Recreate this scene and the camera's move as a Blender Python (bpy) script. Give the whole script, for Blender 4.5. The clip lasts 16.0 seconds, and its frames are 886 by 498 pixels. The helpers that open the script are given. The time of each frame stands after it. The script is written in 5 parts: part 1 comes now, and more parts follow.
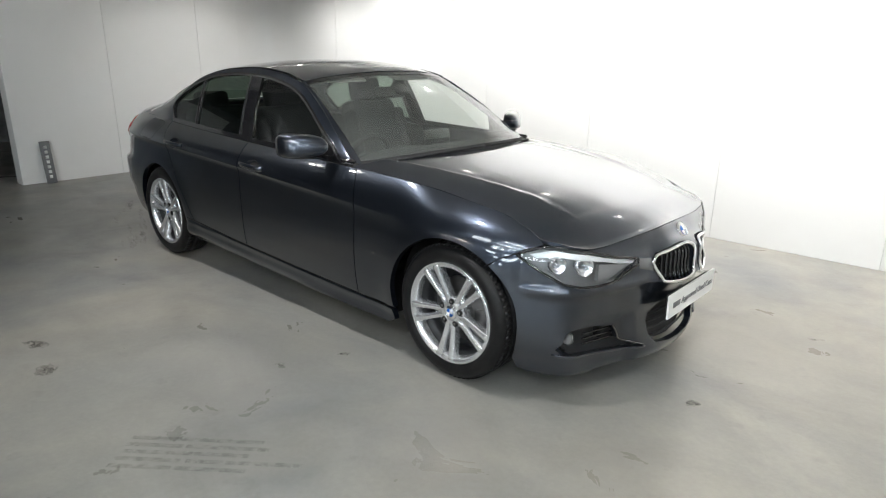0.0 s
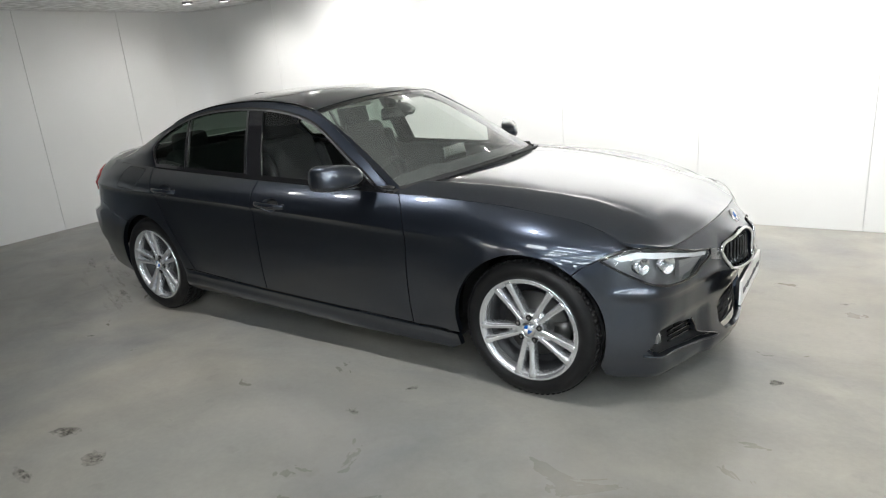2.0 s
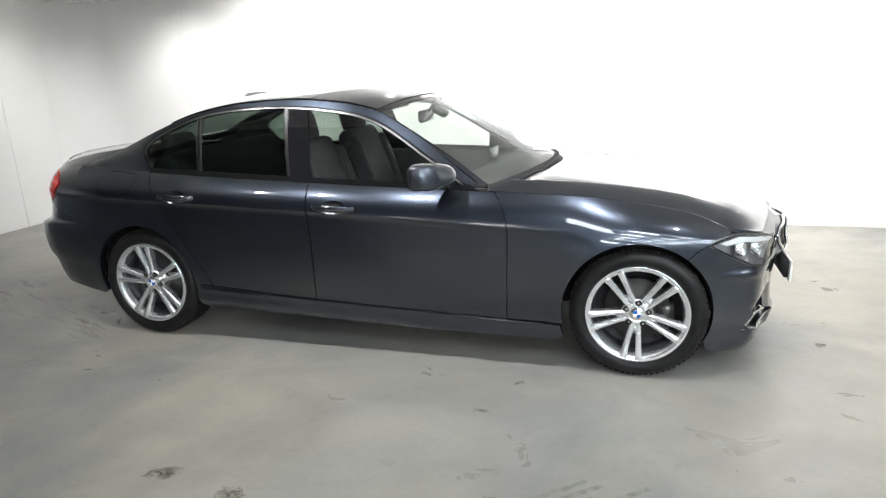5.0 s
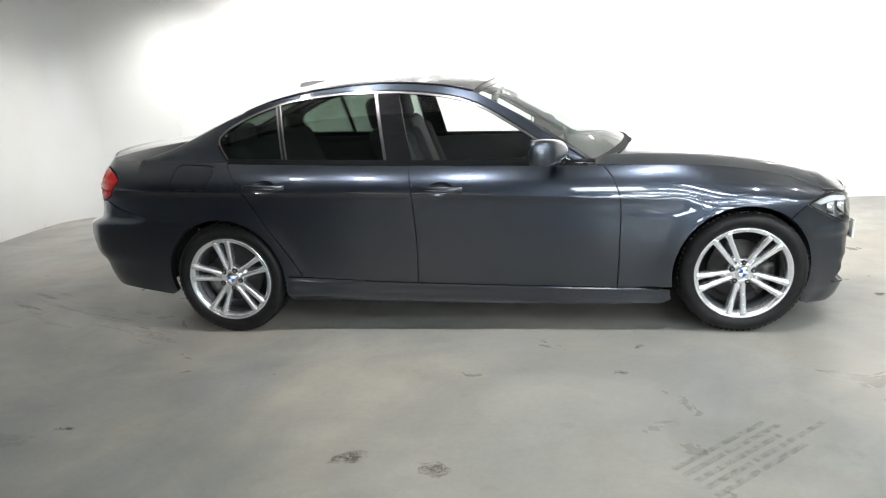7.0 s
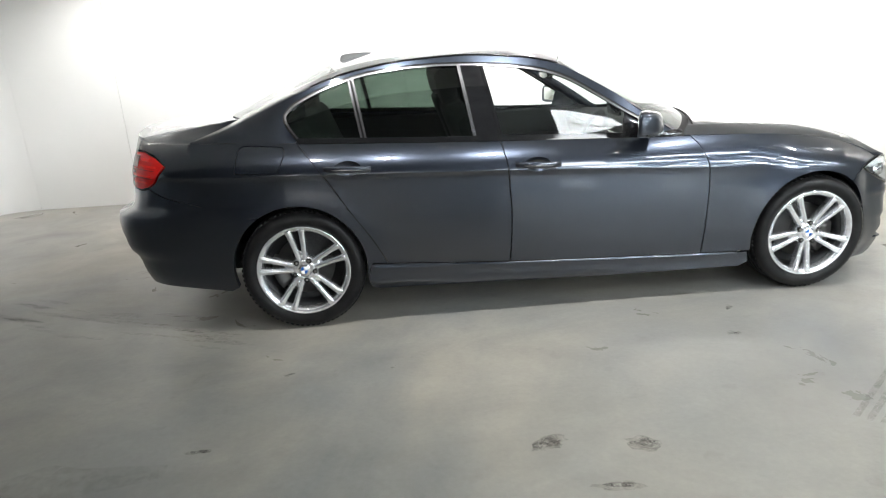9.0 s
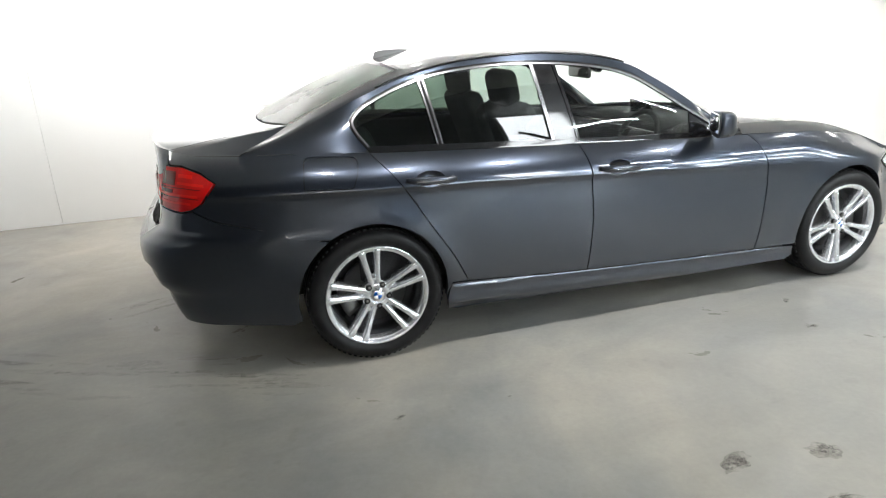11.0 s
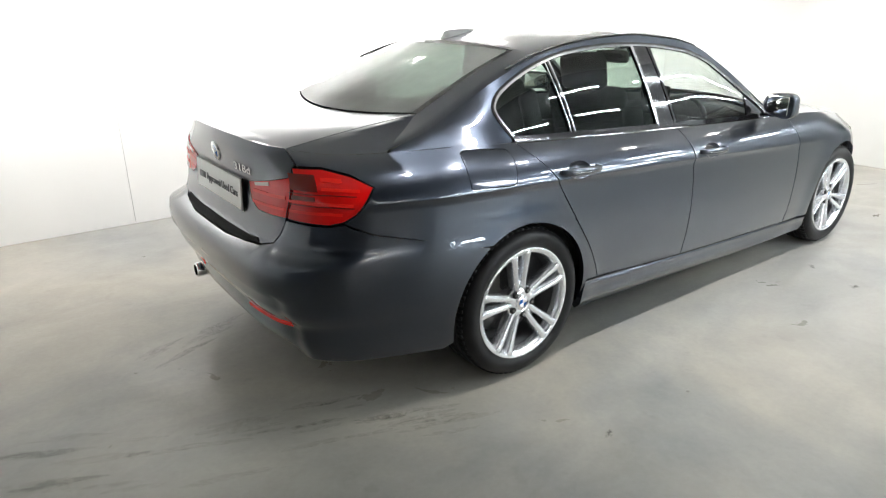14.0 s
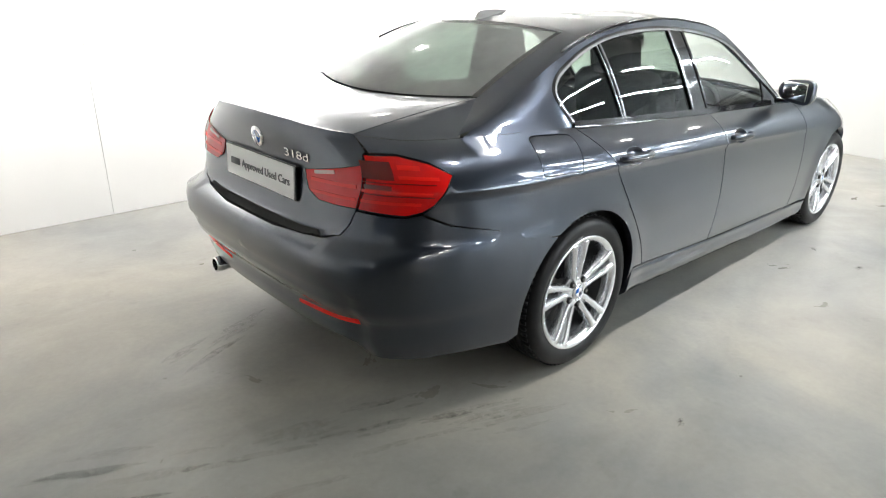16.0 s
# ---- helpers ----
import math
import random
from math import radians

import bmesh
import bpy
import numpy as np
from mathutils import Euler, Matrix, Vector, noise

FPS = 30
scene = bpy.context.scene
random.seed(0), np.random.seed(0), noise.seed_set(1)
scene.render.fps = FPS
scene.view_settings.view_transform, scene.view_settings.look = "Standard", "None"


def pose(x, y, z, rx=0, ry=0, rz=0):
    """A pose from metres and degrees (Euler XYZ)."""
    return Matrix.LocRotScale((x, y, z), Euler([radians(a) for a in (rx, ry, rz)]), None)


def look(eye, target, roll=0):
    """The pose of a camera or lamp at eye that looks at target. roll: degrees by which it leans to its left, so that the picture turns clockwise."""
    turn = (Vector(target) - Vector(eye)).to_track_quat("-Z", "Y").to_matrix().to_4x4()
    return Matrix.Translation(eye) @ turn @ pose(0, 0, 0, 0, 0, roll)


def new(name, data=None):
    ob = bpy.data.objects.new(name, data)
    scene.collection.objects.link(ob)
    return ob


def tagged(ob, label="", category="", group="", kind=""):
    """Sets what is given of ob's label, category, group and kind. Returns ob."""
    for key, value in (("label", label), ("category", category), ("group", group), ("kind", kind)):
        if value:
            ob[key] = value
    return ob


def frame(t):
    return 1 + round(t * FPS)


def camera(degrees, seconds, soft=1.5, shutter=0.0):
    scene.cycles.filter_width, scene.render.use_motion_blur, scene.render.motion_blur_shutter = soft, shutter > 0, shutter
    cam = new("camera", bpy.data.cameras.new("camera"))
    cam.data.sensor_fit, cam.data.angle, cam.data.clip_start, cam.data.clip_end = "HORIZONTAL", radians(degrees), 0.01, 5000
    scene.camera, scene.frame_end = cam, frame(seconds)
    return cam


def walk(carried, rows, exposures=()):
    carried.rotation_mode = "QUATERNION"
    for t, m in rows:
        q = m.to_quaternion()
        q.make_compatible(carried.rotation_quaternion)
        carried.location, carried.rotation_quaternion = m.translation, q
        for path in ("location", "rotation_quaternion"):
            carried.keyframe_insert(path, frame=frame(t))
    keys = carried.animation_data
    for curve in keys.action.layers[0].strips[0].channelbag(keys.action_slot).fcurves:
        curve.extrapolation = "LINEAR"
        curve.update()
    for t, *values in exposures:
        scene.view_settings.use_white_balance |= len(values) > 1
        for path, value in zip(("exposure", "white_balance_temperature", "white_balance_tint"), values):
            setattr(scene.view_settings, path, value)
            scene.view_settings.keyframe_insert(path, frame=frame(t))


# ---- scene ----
import mathutils

cam = camera(69.6, 16.0, 1.1)
PATH = [
    (0, (3.214, -2.906, 1.492), (1.934, -1.49, 0.895), 0.6),
    (0.5, (3.149, -3.041, 1.495), (1.888, -1.604, 0.907), -0.1),
    (1, (3.006, -3.165, 1.514), (1.813, -1.672, 0.924), 1.3),
    (1.5, (2.876, -3.175, 1.515), (1.729, -1.633, 0.963), -2.2),
    (2, (2.617, -3.235, 1.525), (1.53, -1.656, 0.955), -4.7),
    (2.5, (2.433, -3.365, 1.532), (1.405, -1.748, 0.959), -3.4),
    (3, (2.273, -3.555, 1.531), (1.418, -1.853, 0.922), -3.5),
    (3.5, (2.08, -3.657, 1.495), (1.288, -1.919, 0.905), -1.9),
    (4, (1.852, -3.689, 1.512), (1.105, -1.929, 0.923), -5.3),
    (4.5, (1.625, -3.751, 1.507), (0.943, -1.962, 0.928), -2.0),
    (4.7, (1.527, -3.802, 1.513), (0.891, -1.991, 0.95), -1.8),
    (6.8, (0.36, -4.138, 1.458), (0.125, -2.227, 0.916), -3.5),
    (7, (0.344, -4.168, 1.436), (0.057, -2.265, 0.889), -3.3),
    (7.5, (-0.067, -4.167, 1.421), (-0.187, -2.251, 0.859), -3.4),
    (8, (-0.331, -4.135, 1.428), (-0.403, -2.232, 0.816), -2.7),
    (8.5, (-0.619, -4.174, 1.464), (-0.568, -2.272, 0.847), -4.9),
    (8.7, (-0.727, -4.154, 1.465), (-0.65, -2.255, 0.842), -3.9),
    (10.8, (-1.861, -3.626, 1.551), (-1.307, -1.836, 0.852), -2.1),
    (11, (-1.927, -3.592, 1.503), (-1.365, -1.788, 0.847), -1.9),
    (11.5, (-2.25, -3.452, 1.505), (-1.572, -1.697, 0.827), -4.4),
    (12, (-2.5, -3.29, 1.514), (-1.783, -1.561, 0.809), -1.7),
    (12.5, (-2.693, -3.096, 1.449), (-1.916, -1.386, 0.763), -2.6),
    (13, (-2.904, -2.904, 1.469), (-1.964, -1.278, 0.784), -0.9),
    (13.5, (-3.059, -2.752, 1.473), (-2.012, -1.201, 0.768), -0.6),
    (14, (-3.126, -2.621, 1.459), (-2.006, -1.113, 0.772), -0.3),
    (14.5, (-3.195, -2.57, 1.452), (-2.002, -1.125, 0.752), 0.4),
    (15, (-3.271, -2.534, 1.458), (-2.036, -1.129, 0.75), -0.1),
    (15.5, (-3.354, -2.439, 1.454), (-2.124, -1.043, 0.719), -0.2),
    (16, (-3.433, -2.229, 1.436), (-2.167, -0.863, 0.708), 1.0),
]
walk_rows = [(t, look(eye, target, roll)) for t, eye, target, roll in PATH]
walk(cam, walk_rows, [(0.0, -0.30), (1.4, -0.22), (2.0, -0.32), (2.5, -0.08), (3.0, -0.10), (4.5, 0.10), (8.0, 0.32), (12.0, 0.48), (13.0, 0.62), (15.0, 0.62), (16.0, 0.72)])

# ---------------------------------------------------------------- light
CEILING, HALL_TOP, BAY_EDGE = 2.36, 3.62, -1.75
world = bpy.data.worlds.new("World")
scene.world = world
world.use_nodes = True
world.node_tree.nodes["Background"].inputs[0].default_value = (0.02, 0.02, 0.022, 1)
world.node_tree.nodes["Background"].inputs[1].default_value = 0.3

# Ceiling spotlights: place, watts, the point on which each shines, beam width in degrees.
SPOTS = [(-0.10, -1.25, 84, (0.1, -1.35, 0.0), 120), (-0.90, -1.25, 42, (-0.7, -0.6, 0.0), 98), (-1.45, -1.25, 15, (-1.5, -0.4, 0.0), 88),
         (1.3, -1.25, 92, (1.4, -1.35, 0.0), 120), (2.6, -1.2, 32, (2.6, 0.2, 0.0), 120), (3.6, -0.3, 75, (3.9, -0.3, 0.5), 150),
         (-0.6, 1.7, 125, (-0.6, 2.3, 1.75), 150), (0.6, 1.7, 155, (0.6, 2.3, 1.75), 165), (1.8, 1.7, 170, (1.8, 2.3, 1.7), 165),
         (3.0, 1.6, 155, (3.0, 2.2, 1.6), 165), (-2.2, 1.6, 120, (-2.2, 2.4, 1.4), 150),
         (-3.35, 1.66, 55, (-3.4, 2.3, 0.7), 132), (-3.64, 1.41, 50, (-4.4, 1.3, 1.4), 106)]
for x, y, watts, aim, beam in SPOTS:
    lamp = bpy.data.lights.new("spotlight_glow", "SPOT")
    lamp.energy, lamp.color, lamp.shadow_soft_size = watts, (1.0, 0.99, 0.975), 0.04
    lamp.spot_size, lamp.spot_blend = radians(beam), 1.0
    new("spotlight_glow", lamp).matrix_world = look((x, y, CEILING - 0.06), aim)


# ---------------------------------------------------------------- materials
def material(name, colour, rough=0.5, metal=0.0, **more):
    m = bpy.data.materials.new(name)
    m.use_nodes = True
    b = m.node_tree.nodes["Principled BSDF"]
    b.inputs["Base Color"].default_value = (*colour, 1)
    b.inputs["Roughness"].default_value = rough
    b.inputs["Metallic"].default_value = metal
    for key, value in more.items():
        b.inputs[key.replace("_", " ")].default_value = value
    return m


def nodes_of(m):
    return m.node_tree.nodes, m.node_tree.links, m.node_tree.nodes.get("Principled BSDF")


def noise_node(m, scale, detail=4, rough=0.55, stretch=None, distort=0.0):
    n, l, _ = nodes_of(m)
    co = n.new("ShaderNodeTexCoord")
    mp = n.new("ShaderNodeMapping")
    l.new(co.outputs["Object"], mp.inputs["Vector"])
    if stretch:
        mp.inputs["Scale"].default_value = stretch
    t = n.new("ShaderNodeTexNoise")
    t.inputs["Scale"].default_value, t.inputs["Detail"].default_value = scale, detail
    t.inputs["Roughness"].default_value, t.inputs["Distortion"].default_value = rough, distort
    l.new(mp.outputs["Vector"], t.inputs["Vector"])
    return t.outputs["Fac"]


def ramp(m, fac, stops):
    n, l, _ = nodes_of(m)
    r = n.new("ShaderNodeValToRGB")
    while len(r.color_ramp.elements) < len(stops):
        r.color_ramp.elements.new(0.5)
    for e, (at, value) in zip(r.color_ramp.elements, stops):
        e.position = at
        e.color = (*value, 1) if isinstance(value, tuple) else (value, value, value, 1)
    l.new(fac, r.inputs["Fac"])
    return r.outputs["Color"]


def mixed(m, fac, a, b, kind="MIX"):
    n, l, _ = nodes_of(m)
    x = n.new("ShaderNodeMix")
    x.data_type, x.blend_type = "RGBA", kind
    for slot, v in ((0, fac), (6, a), (7, b)):
        if isinstance(v, (int, float)):
            x.inputs[slot].default_value = v
        elif isinstance(v, tuple):
            x.inputs[slot].default_value = (*v, 1)
        else:
            l.new(v, x.inputs[slot])
    return x.outputs[2]


def bump(m, height, strength, distance=0.002):
    n, l, b = nodes_of(m)
    p = n.new("ShaderNodeBump")
    p.inputs["Strength"].default_value, p.inputs["Distance"].default_value = strength, distance
    l.new(height, p.inputs["Height"])
    l.new(p.outputs["Normal"], b.inputs["Normal"])


def paint_material():
    m = material("metallic_grey_paint", (0.05, 0.055, 0.066), 0.29, 0.92, Coat_Weight=1.0, Coat_Roughness=0.03, Coat_IOR=1.68)
    n, l, b = nodes_of(m)
    flake = noise_node(m, 900, 1)
    l.new(ramp(m, flake, [(0.35, (0.026, 0.033, 0.047)), (0.7, (0.038, 0.047, 0.066))]), b.inputs["Base Color"])
    haze = noise_node(m, 3.0, 6)
    l.new(ramp(m, haze, [(0.3, 0.012), (0.75, 0.04)]), b.inputs["Coat Roughness"])
    return m


def glass_material(name, tint, ior=1.45, haze=0.0):
    m = bpy.data.materials.new(name)
    m.use_nodes = True
    n, l = m.node_tree.nodes, m.node_tree.links
    n.clear()
    out, mix = n.new("ShaderNodeOutputMaterial"), n.new("ShaderNodeMixShader")
    see, shine, facing = n.new("ShaderNodeBsdfTransparent"), n.new("ShaderNodeBsdfGlossy"), n.new("ShaderNodeLayerWeight")
    power, scale = n.new("ShaderNodeMath"), n.new("ShaderNodeMath")
    see.inputs["Color"].default_value = (*tint, 1)
    shine.inputs["Roughness"].default_value = 0.012
    base = ((ior - 1) / (ior + 1)) ** 2 * 2.3
    facing.inputs["Blend"].default_value = 0.5
    power.operation, scale.operation = "POWER", "MULTIPLY_ADD"
    l.new(facing.outputs["Facing"], power.inputs[0])
    power.inputs[1].default_value = 5.0
    l.new(power.outputs[0], scale.inputs[0])
    scale.inputs[1].default_value, scale.inputs[2].default_value = 1 - base, base
    l.new(scale.outputs[0], mix.inputs[0])
    l.new(see.outputs[0], mix.inputs[1])
    l.new(shine.outputs[0], mix.inputs[2])
    # Pale diffuse veil: stands in for bright reflections and bloom on the glass.
    if haze:
        film, veil = n.new("ShaderNodeBsdfDiffuse"), n.new("ShaderNodeMixShader")
        film.inputs["Color"].default_value = (0.80, 0.84, 0.80, 1)
        l.new(ramp(m, noise_node(m, 2.5, 5), [(0.25, haze * 0.75), (0.75, haze * 1.25)]), veil.inputs[0])
        l.new(mix.outputs[0], veil.inputs[1])
        l.new(film.outputs[0], veil.inputs[2])
        mix = veil
    l.new(mix.outputs[0], out.inputs[0])
    return m


def stain_material(name, colour, cover):
    """A thin dry mark through which the floor shows."""
    m = material(name, colour, 0.6)
    n, l, b = nodes_of(m)
    l.new(ramp(m, noise_node(m, 26, 6, 0.7), [(0.38, 0.0), (0.62, cover)]), b.inputs["Alpha"])
    return m


def concrete_material():
    m = material("painted_concrete", (0.4, 0.39, 0.36), 0.45)
    n, l, b = nodes_of(m)
    cloud = ramp(m, noise_node(m, 0.55, 6, 0.6, None, 0.6), [(0.36, (0.205, 0.208, 0.203)), (0.64, (0.345, 0.322, 0.275))])
    swirl = ramp(m, noise_node(m, 1.5, 7, 0.58, (1.0, 1.5, 1.0), 0.9), [(0.30, 0.84), (0.66, 1.05)])
    grit = ramp(m, noise_node(m, 38, 5, 0.7), [(0.25, 0.92), (0.7, 1.03)])
    spots = ramp(m, noise_node(m, 7.5, 3, 0.5), [(0.28, 0.72), (0.34, 1.0)])
    c = mixed(m, 1.0, cloud, swirl, "MULTIPLY")
    c = mixed(m, 1.0, c, grit, "MULTIPLY")
    c = mixed(m, 0.3, c, spots, "MULTIPLY")
    l.new(c, b.inputs["Base Color"])
    l.new(ramp(m, noise_node(m, 2.2, 6, 0.6, None, 0.8), [(0.3, 0.26), (0.7, 0.46)]), b.inputs["Roughness"])
    bump(m, noise_node(m, 60, 6, 0.6), 0.25, 0.003)
    return m


def wall_material():
    m = material("white_wall_board", (0.82, 0.81, 0.79), 0.22)
    n, l, b = nodes_of(m)
    wear = ramp(m, noise_node(m, 1.3, 6, 0.6), [(0.2, (0.77, 0.765, 0.75)), (0.8, (0.82, 0.815, 0.80))])
    l.new(wear, b.inputs["Base Color"])
    l.new(ramp(m, noise_node(m, 1.5, 2), [(0.2, 0.17), (0.8, 0.27)]), b.inputs["Roughness"])
    bump(m, noise_node(m, 0.9, 1, 0.4), 0.2, 0.02)
    return m


def tyre_material():
    m = material("tyre_rubber", (0.010, 0.010, 0.011), 0.45, 0.0, Specular_IOR_Level=0.22)
    n, l, b = nodes_of(m)
    l.new(ramp(m, noise_node(m, 14, 5), [(0.3, (0.006, 0.006, 0.007)), (0.75, (0.014, 0.0135, 0.013))]), b.inputs["Base Color"])
    bump(m, noise_node(m, 120, 3), 0.2, 0.001)
    return m


def cloth_material(name, colour, scale=240):
    m = material(name, colour, 0.8)
    n, l, b = nodes_of(m)
    lo, hi = tuple(c * 0.7 for c in colour), tuple(min(1, c * 1.35) for c in colour)
    l.new(ramp(m, noise_node(m, scale, 3), [(0.3, lo), (0.7, hi)]), b.inputs["Base Color"])
    bump(m, noise_node(m, scale, 3), 0.3, 0.001)
    return m


PAINT = paint_material()
CONCRETE, WALL, TYRE = concrete_material(), wall_material(), tyre_material()
BLACK_PLASTIC = cloth_material("black_plastic", (0.018, 0.018, 0.019), 320)
GLOSS_BLACK = material("gloss_black_trim", (0.008, 0.008, 0.009), 0.08, 0.0, Coat_Weight=0.5)
DARK_LINING = material("dark_lining", (0.006, 0.006, 0.006), 0.9)
SATIN = material("satin_aluminium", (0.24, 0.24, 0.25), 0.25, 1.0)
# Barrel metal darkened in its colour, for the shade behind the spokes.
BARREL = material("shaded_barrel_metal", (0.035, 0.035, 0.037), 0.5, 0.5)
CHROME = material("chrome", (0.86, 0.86, 0.87), 0.06, 1.0)
ALLOY = material("silver_alloy", (0.78, 0.79, 0.81), 0.24, 0.85, Coat_Weight=0.6, Coat_Roughness=0.04)
STEEL = material("brake_steel", (0.17, 0.165, 0.16), 0.42, 0.9)
LEATHER = cloth_material("black_leather", (0.022, 0.022, 0.023), 90)
BEIGE_LINING = cloth_material("pale_headlining", (0.42, 0.41, 0.38), 200)
CLEAR_GLASS = glass_material("clear_glass", (0.94, 0.97, 0.95))
PRIVACY_GLASS = glass_material("tinted_glass", (0.30, 0.37, 0.325))
SCREEN_GLASS = glass_material("veiled_windscreen_glass", (0.84, 0.90, 0.86), 1.5, 0.055)
REAR_GLASS = glass_material("veiled_tinted_glass", (0.30, 0.36, 0.32), 1.5, 0.19)
LAMP_GLASS = glass_material("lamp_glass", (0.95, 0.96, 0.97), 1.4)
RED_LENS = material("red_lens", (0.60, 0.004, 0.003), 0.05, 0.0)
RED_BRIGHT = material("bright_red_reflector", (0.78, 0.010, 0.005), 0.06, 0.0)
AMBER_LENS = material("smoked_amber_lens", (0.13, 0.008, 0.005), 0.05, 0.0)
CLEAR_LENS = material("clear_red_lens", (0.55, 0.25, 0.24), 0.1, 0.0, Coat_Weight=1.0)
REFLECTOR = material("lamp_reflector", (0.86, 0.87, 0.89), 0.2, 1.0)
BROW = material("lamp_brow", (0.80, 0.81, 0.82), 0.35, 0.3)
# Body-coloured fin painted pale: the white wall's reflection is in its base colour.
FIN = material("pale_sheen_fin", (0.45, 0.46, 0.47), 0.2, 0.3, Coat_Weight=1.0)
BRIDGE = material("grey_lamp_bridge", (0.20, 0.205, 0.215), 0.15, 0.6, Coat_Weight=1.0)
LAMP_GREY = material("lamp_housing_grey", (0.30, 0.305, 0.31), 0.3, 0.5)
PLATE = material("plate_white", (0.80, 0.80, 0.78), 0.35)
INK = material("plate_ink", (0.16, 0.16, 0.165), 0.5)
BLUE = material("emblem_blue", (0.02, 0.12, 0.42), 0.2, 0.0, Coat_Weight=1.0)
WHITE = material("emblem_white", (0.8, 0.8, 0.8), 0.25, 0.0, Coat_Weight=1.0)
MIRROR = material("mirror_glass", (0.78, 0.80, 0.79), 0.01, 1.0)
CEILING_PAINT = cloth_material("ceiling_paint", (0.84, 0.84, 0.83), 12)
STAIN = stain_material("dried_stain", (0.15, 0.13, 0.11), 0.42)
TREAD = stain_material("tyre_dust", (0.09, 0.09, 0.087), 0.30)
SMEAR = stain_material("rubber_smear", (0.15, 0.148, 0.14), 0.17)
# Pale copy of the hall tone; on the far wall it acts as lit.
PALE_HALL = cloth_material("pale_hall_tone", (0.75, 0.76, 0.77), 6)
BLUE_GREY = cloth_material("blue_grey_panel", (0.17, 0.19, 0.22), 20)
# Dark copy of the hall tone; dimness put into the colour of unseen walls.
HALL = cloth_material("dimmed_hall_tone", (0.20, 0.205, 0.21), 6)


def glow_material(name, colour, strength):
    m = material(name, (0.9, 0.9, 0.9))
    b = m.node_tree.nodes["Principled BSDF"]
    b.inputs["Emission Color"].default_value = (*colour, 1)
    b.inputs["Emission Strength"].default_value = strength
    return m


LAMP_GLOW = glow_material("lamp_glow", (1.0, 0.97, 0.9), 60)
TUBE_GLOW = glow_material("tube_glow", (0.88, 0.96, 1.0), 160)
WARM_FILL = glow_material("warm_fill_glow", (1.0, 0.93, 0.84), 150)
PANE_GLOW = glow_material("bluish_fill_glow", (0.80, 0.92, 1.0), 18)
PANEL_GLOW = glow_material("panel_glow", (0.92, 0.97, 1.0), 12)


# ---------------------------------------------------------------- mesh helpers
def part(name, data, mat, parent=None, label="", smooth=True):
    """Links one mesh. data: a bmesh, or (points, faces, normals or None)."""
    me = bpy.data.meshes.new(name)
    if isinstance(data, bmesh.types.BMesh):
        data.to_mesh(me)
        data.free()
        me.polygons.foreach_set("use_smooth", [smooth] * len(me.polygons))
    else:
        pts, faces, normals = data
        me.from_pydata([tuple(p) for p in pts], [], faces)
        me.polygons.foreach_set("use_smooth", [smooth] * len(me.polygons))
        me.update()
        if normals is None:
            bm = bmesh.new()
            bm.from_mesh(me)
            bmesh.ops.recalc_face_normals(bm, faces=bm.faces[:])
            bm.to_mesh(me)
            bm.free()
        else:
            me.normals_split_custom_set_from_vertices([tuple(n) for n in normals])
    me.materials.append(mat)
    ob = new(name, me)
    if parent:
        ob.parent = parent
    if label:
        tagged(ob, label)
    return ob


def merge(*many):
    pts, faces, normals = [], [], []
    for p, f, n in many:
        k = len(pts)
        pts += p
        faces += [tuple(i + k for i in face) for face in f]
        normals += n if n is not None else [Vector((0, 0, 0))] * len(p)
    return pts, faces, normals


def mirrored(data):
    p, f, n = data
    flip = lambda v: Vector((v[0], -v[1], v[2]))
    return [flip(v) for v in p], [tuple(reversed(face)) for face in f], None if n is None else [flip(v) for v in n]


def pair(name, data, mat, parent, label=""):
    """The part of the right side and its twin of the left."""
    return part(name, data, mat, parent, label), part(name, mirrored(data), mat, parent, label)


def curve(points, n=24):
    """A smooth open line through a few points."""
    p = [Vector((*q, 0)) if len(q) == 2 else Vector(q) for q in points]
    p = [p[0] * 2 - p[1]] + p + [p[-1] * 2 - p[-2]]
    out = []
    for i in range(1, len(p) - 2):
        for k in range(n):
            t = k / n
            out.append(0.5 * (2 * p[i] + (p[i + 1] - p[i - 1]) * t + (2 * p[i - 1] - 5 * p[i] + 4 * p[i + 1] - p[i + 2]) * t * t
                              + (3 * p[i] - p[i - 1] - 3 * p[i + 1] + p[i + 2]) * t ** 3))
    out.append(p[-2])
    return [tuple(v[:len(points[0])]) for v in out]


def evenly(line, step, closed=False):
    """The same line with its points about a step apart, corners kept."""
    line = list(line) + ([line[0]] if closed else [])
    out = []
    for a, b in zip(line, line[1:]):
        d = math.dist(a, b)
        if d < 1e-5:
            continue
        k = max(1, math.ceil(d / step))
        out += [tuple(u + (v - u) * i / k for u, v in zip(a, b)) for i in range(k)]
    if not closed:
        out.append(tuple(line[-1]))
    thin = []
    for q in out:
        if not thin or math.dist(q, thin[-1]) > 0.002:
            thin.append(q)
    return thin


def inside(q, poly):
    x, y = q
    odd, j = False, len(poly) - 1
    for i in range(len(poly)):
        (xi, yi), (xj, yj) = poly[i], poly[j]
        if (yi > y) != (yj > y) and x < (xj - xi) * (y - yi) / (yj - yi) + xi:
            odd = not odd
        j = i
    return odd


def slope(fn, a, b, e=0.004):
    n = (fn(a + e, b) - fn(a - e, b)).cross(fn(a, b + e) - fn(a, b - e))
    return n.normalized() if n.length > 1e-12 else Vector((0, 0, 1))


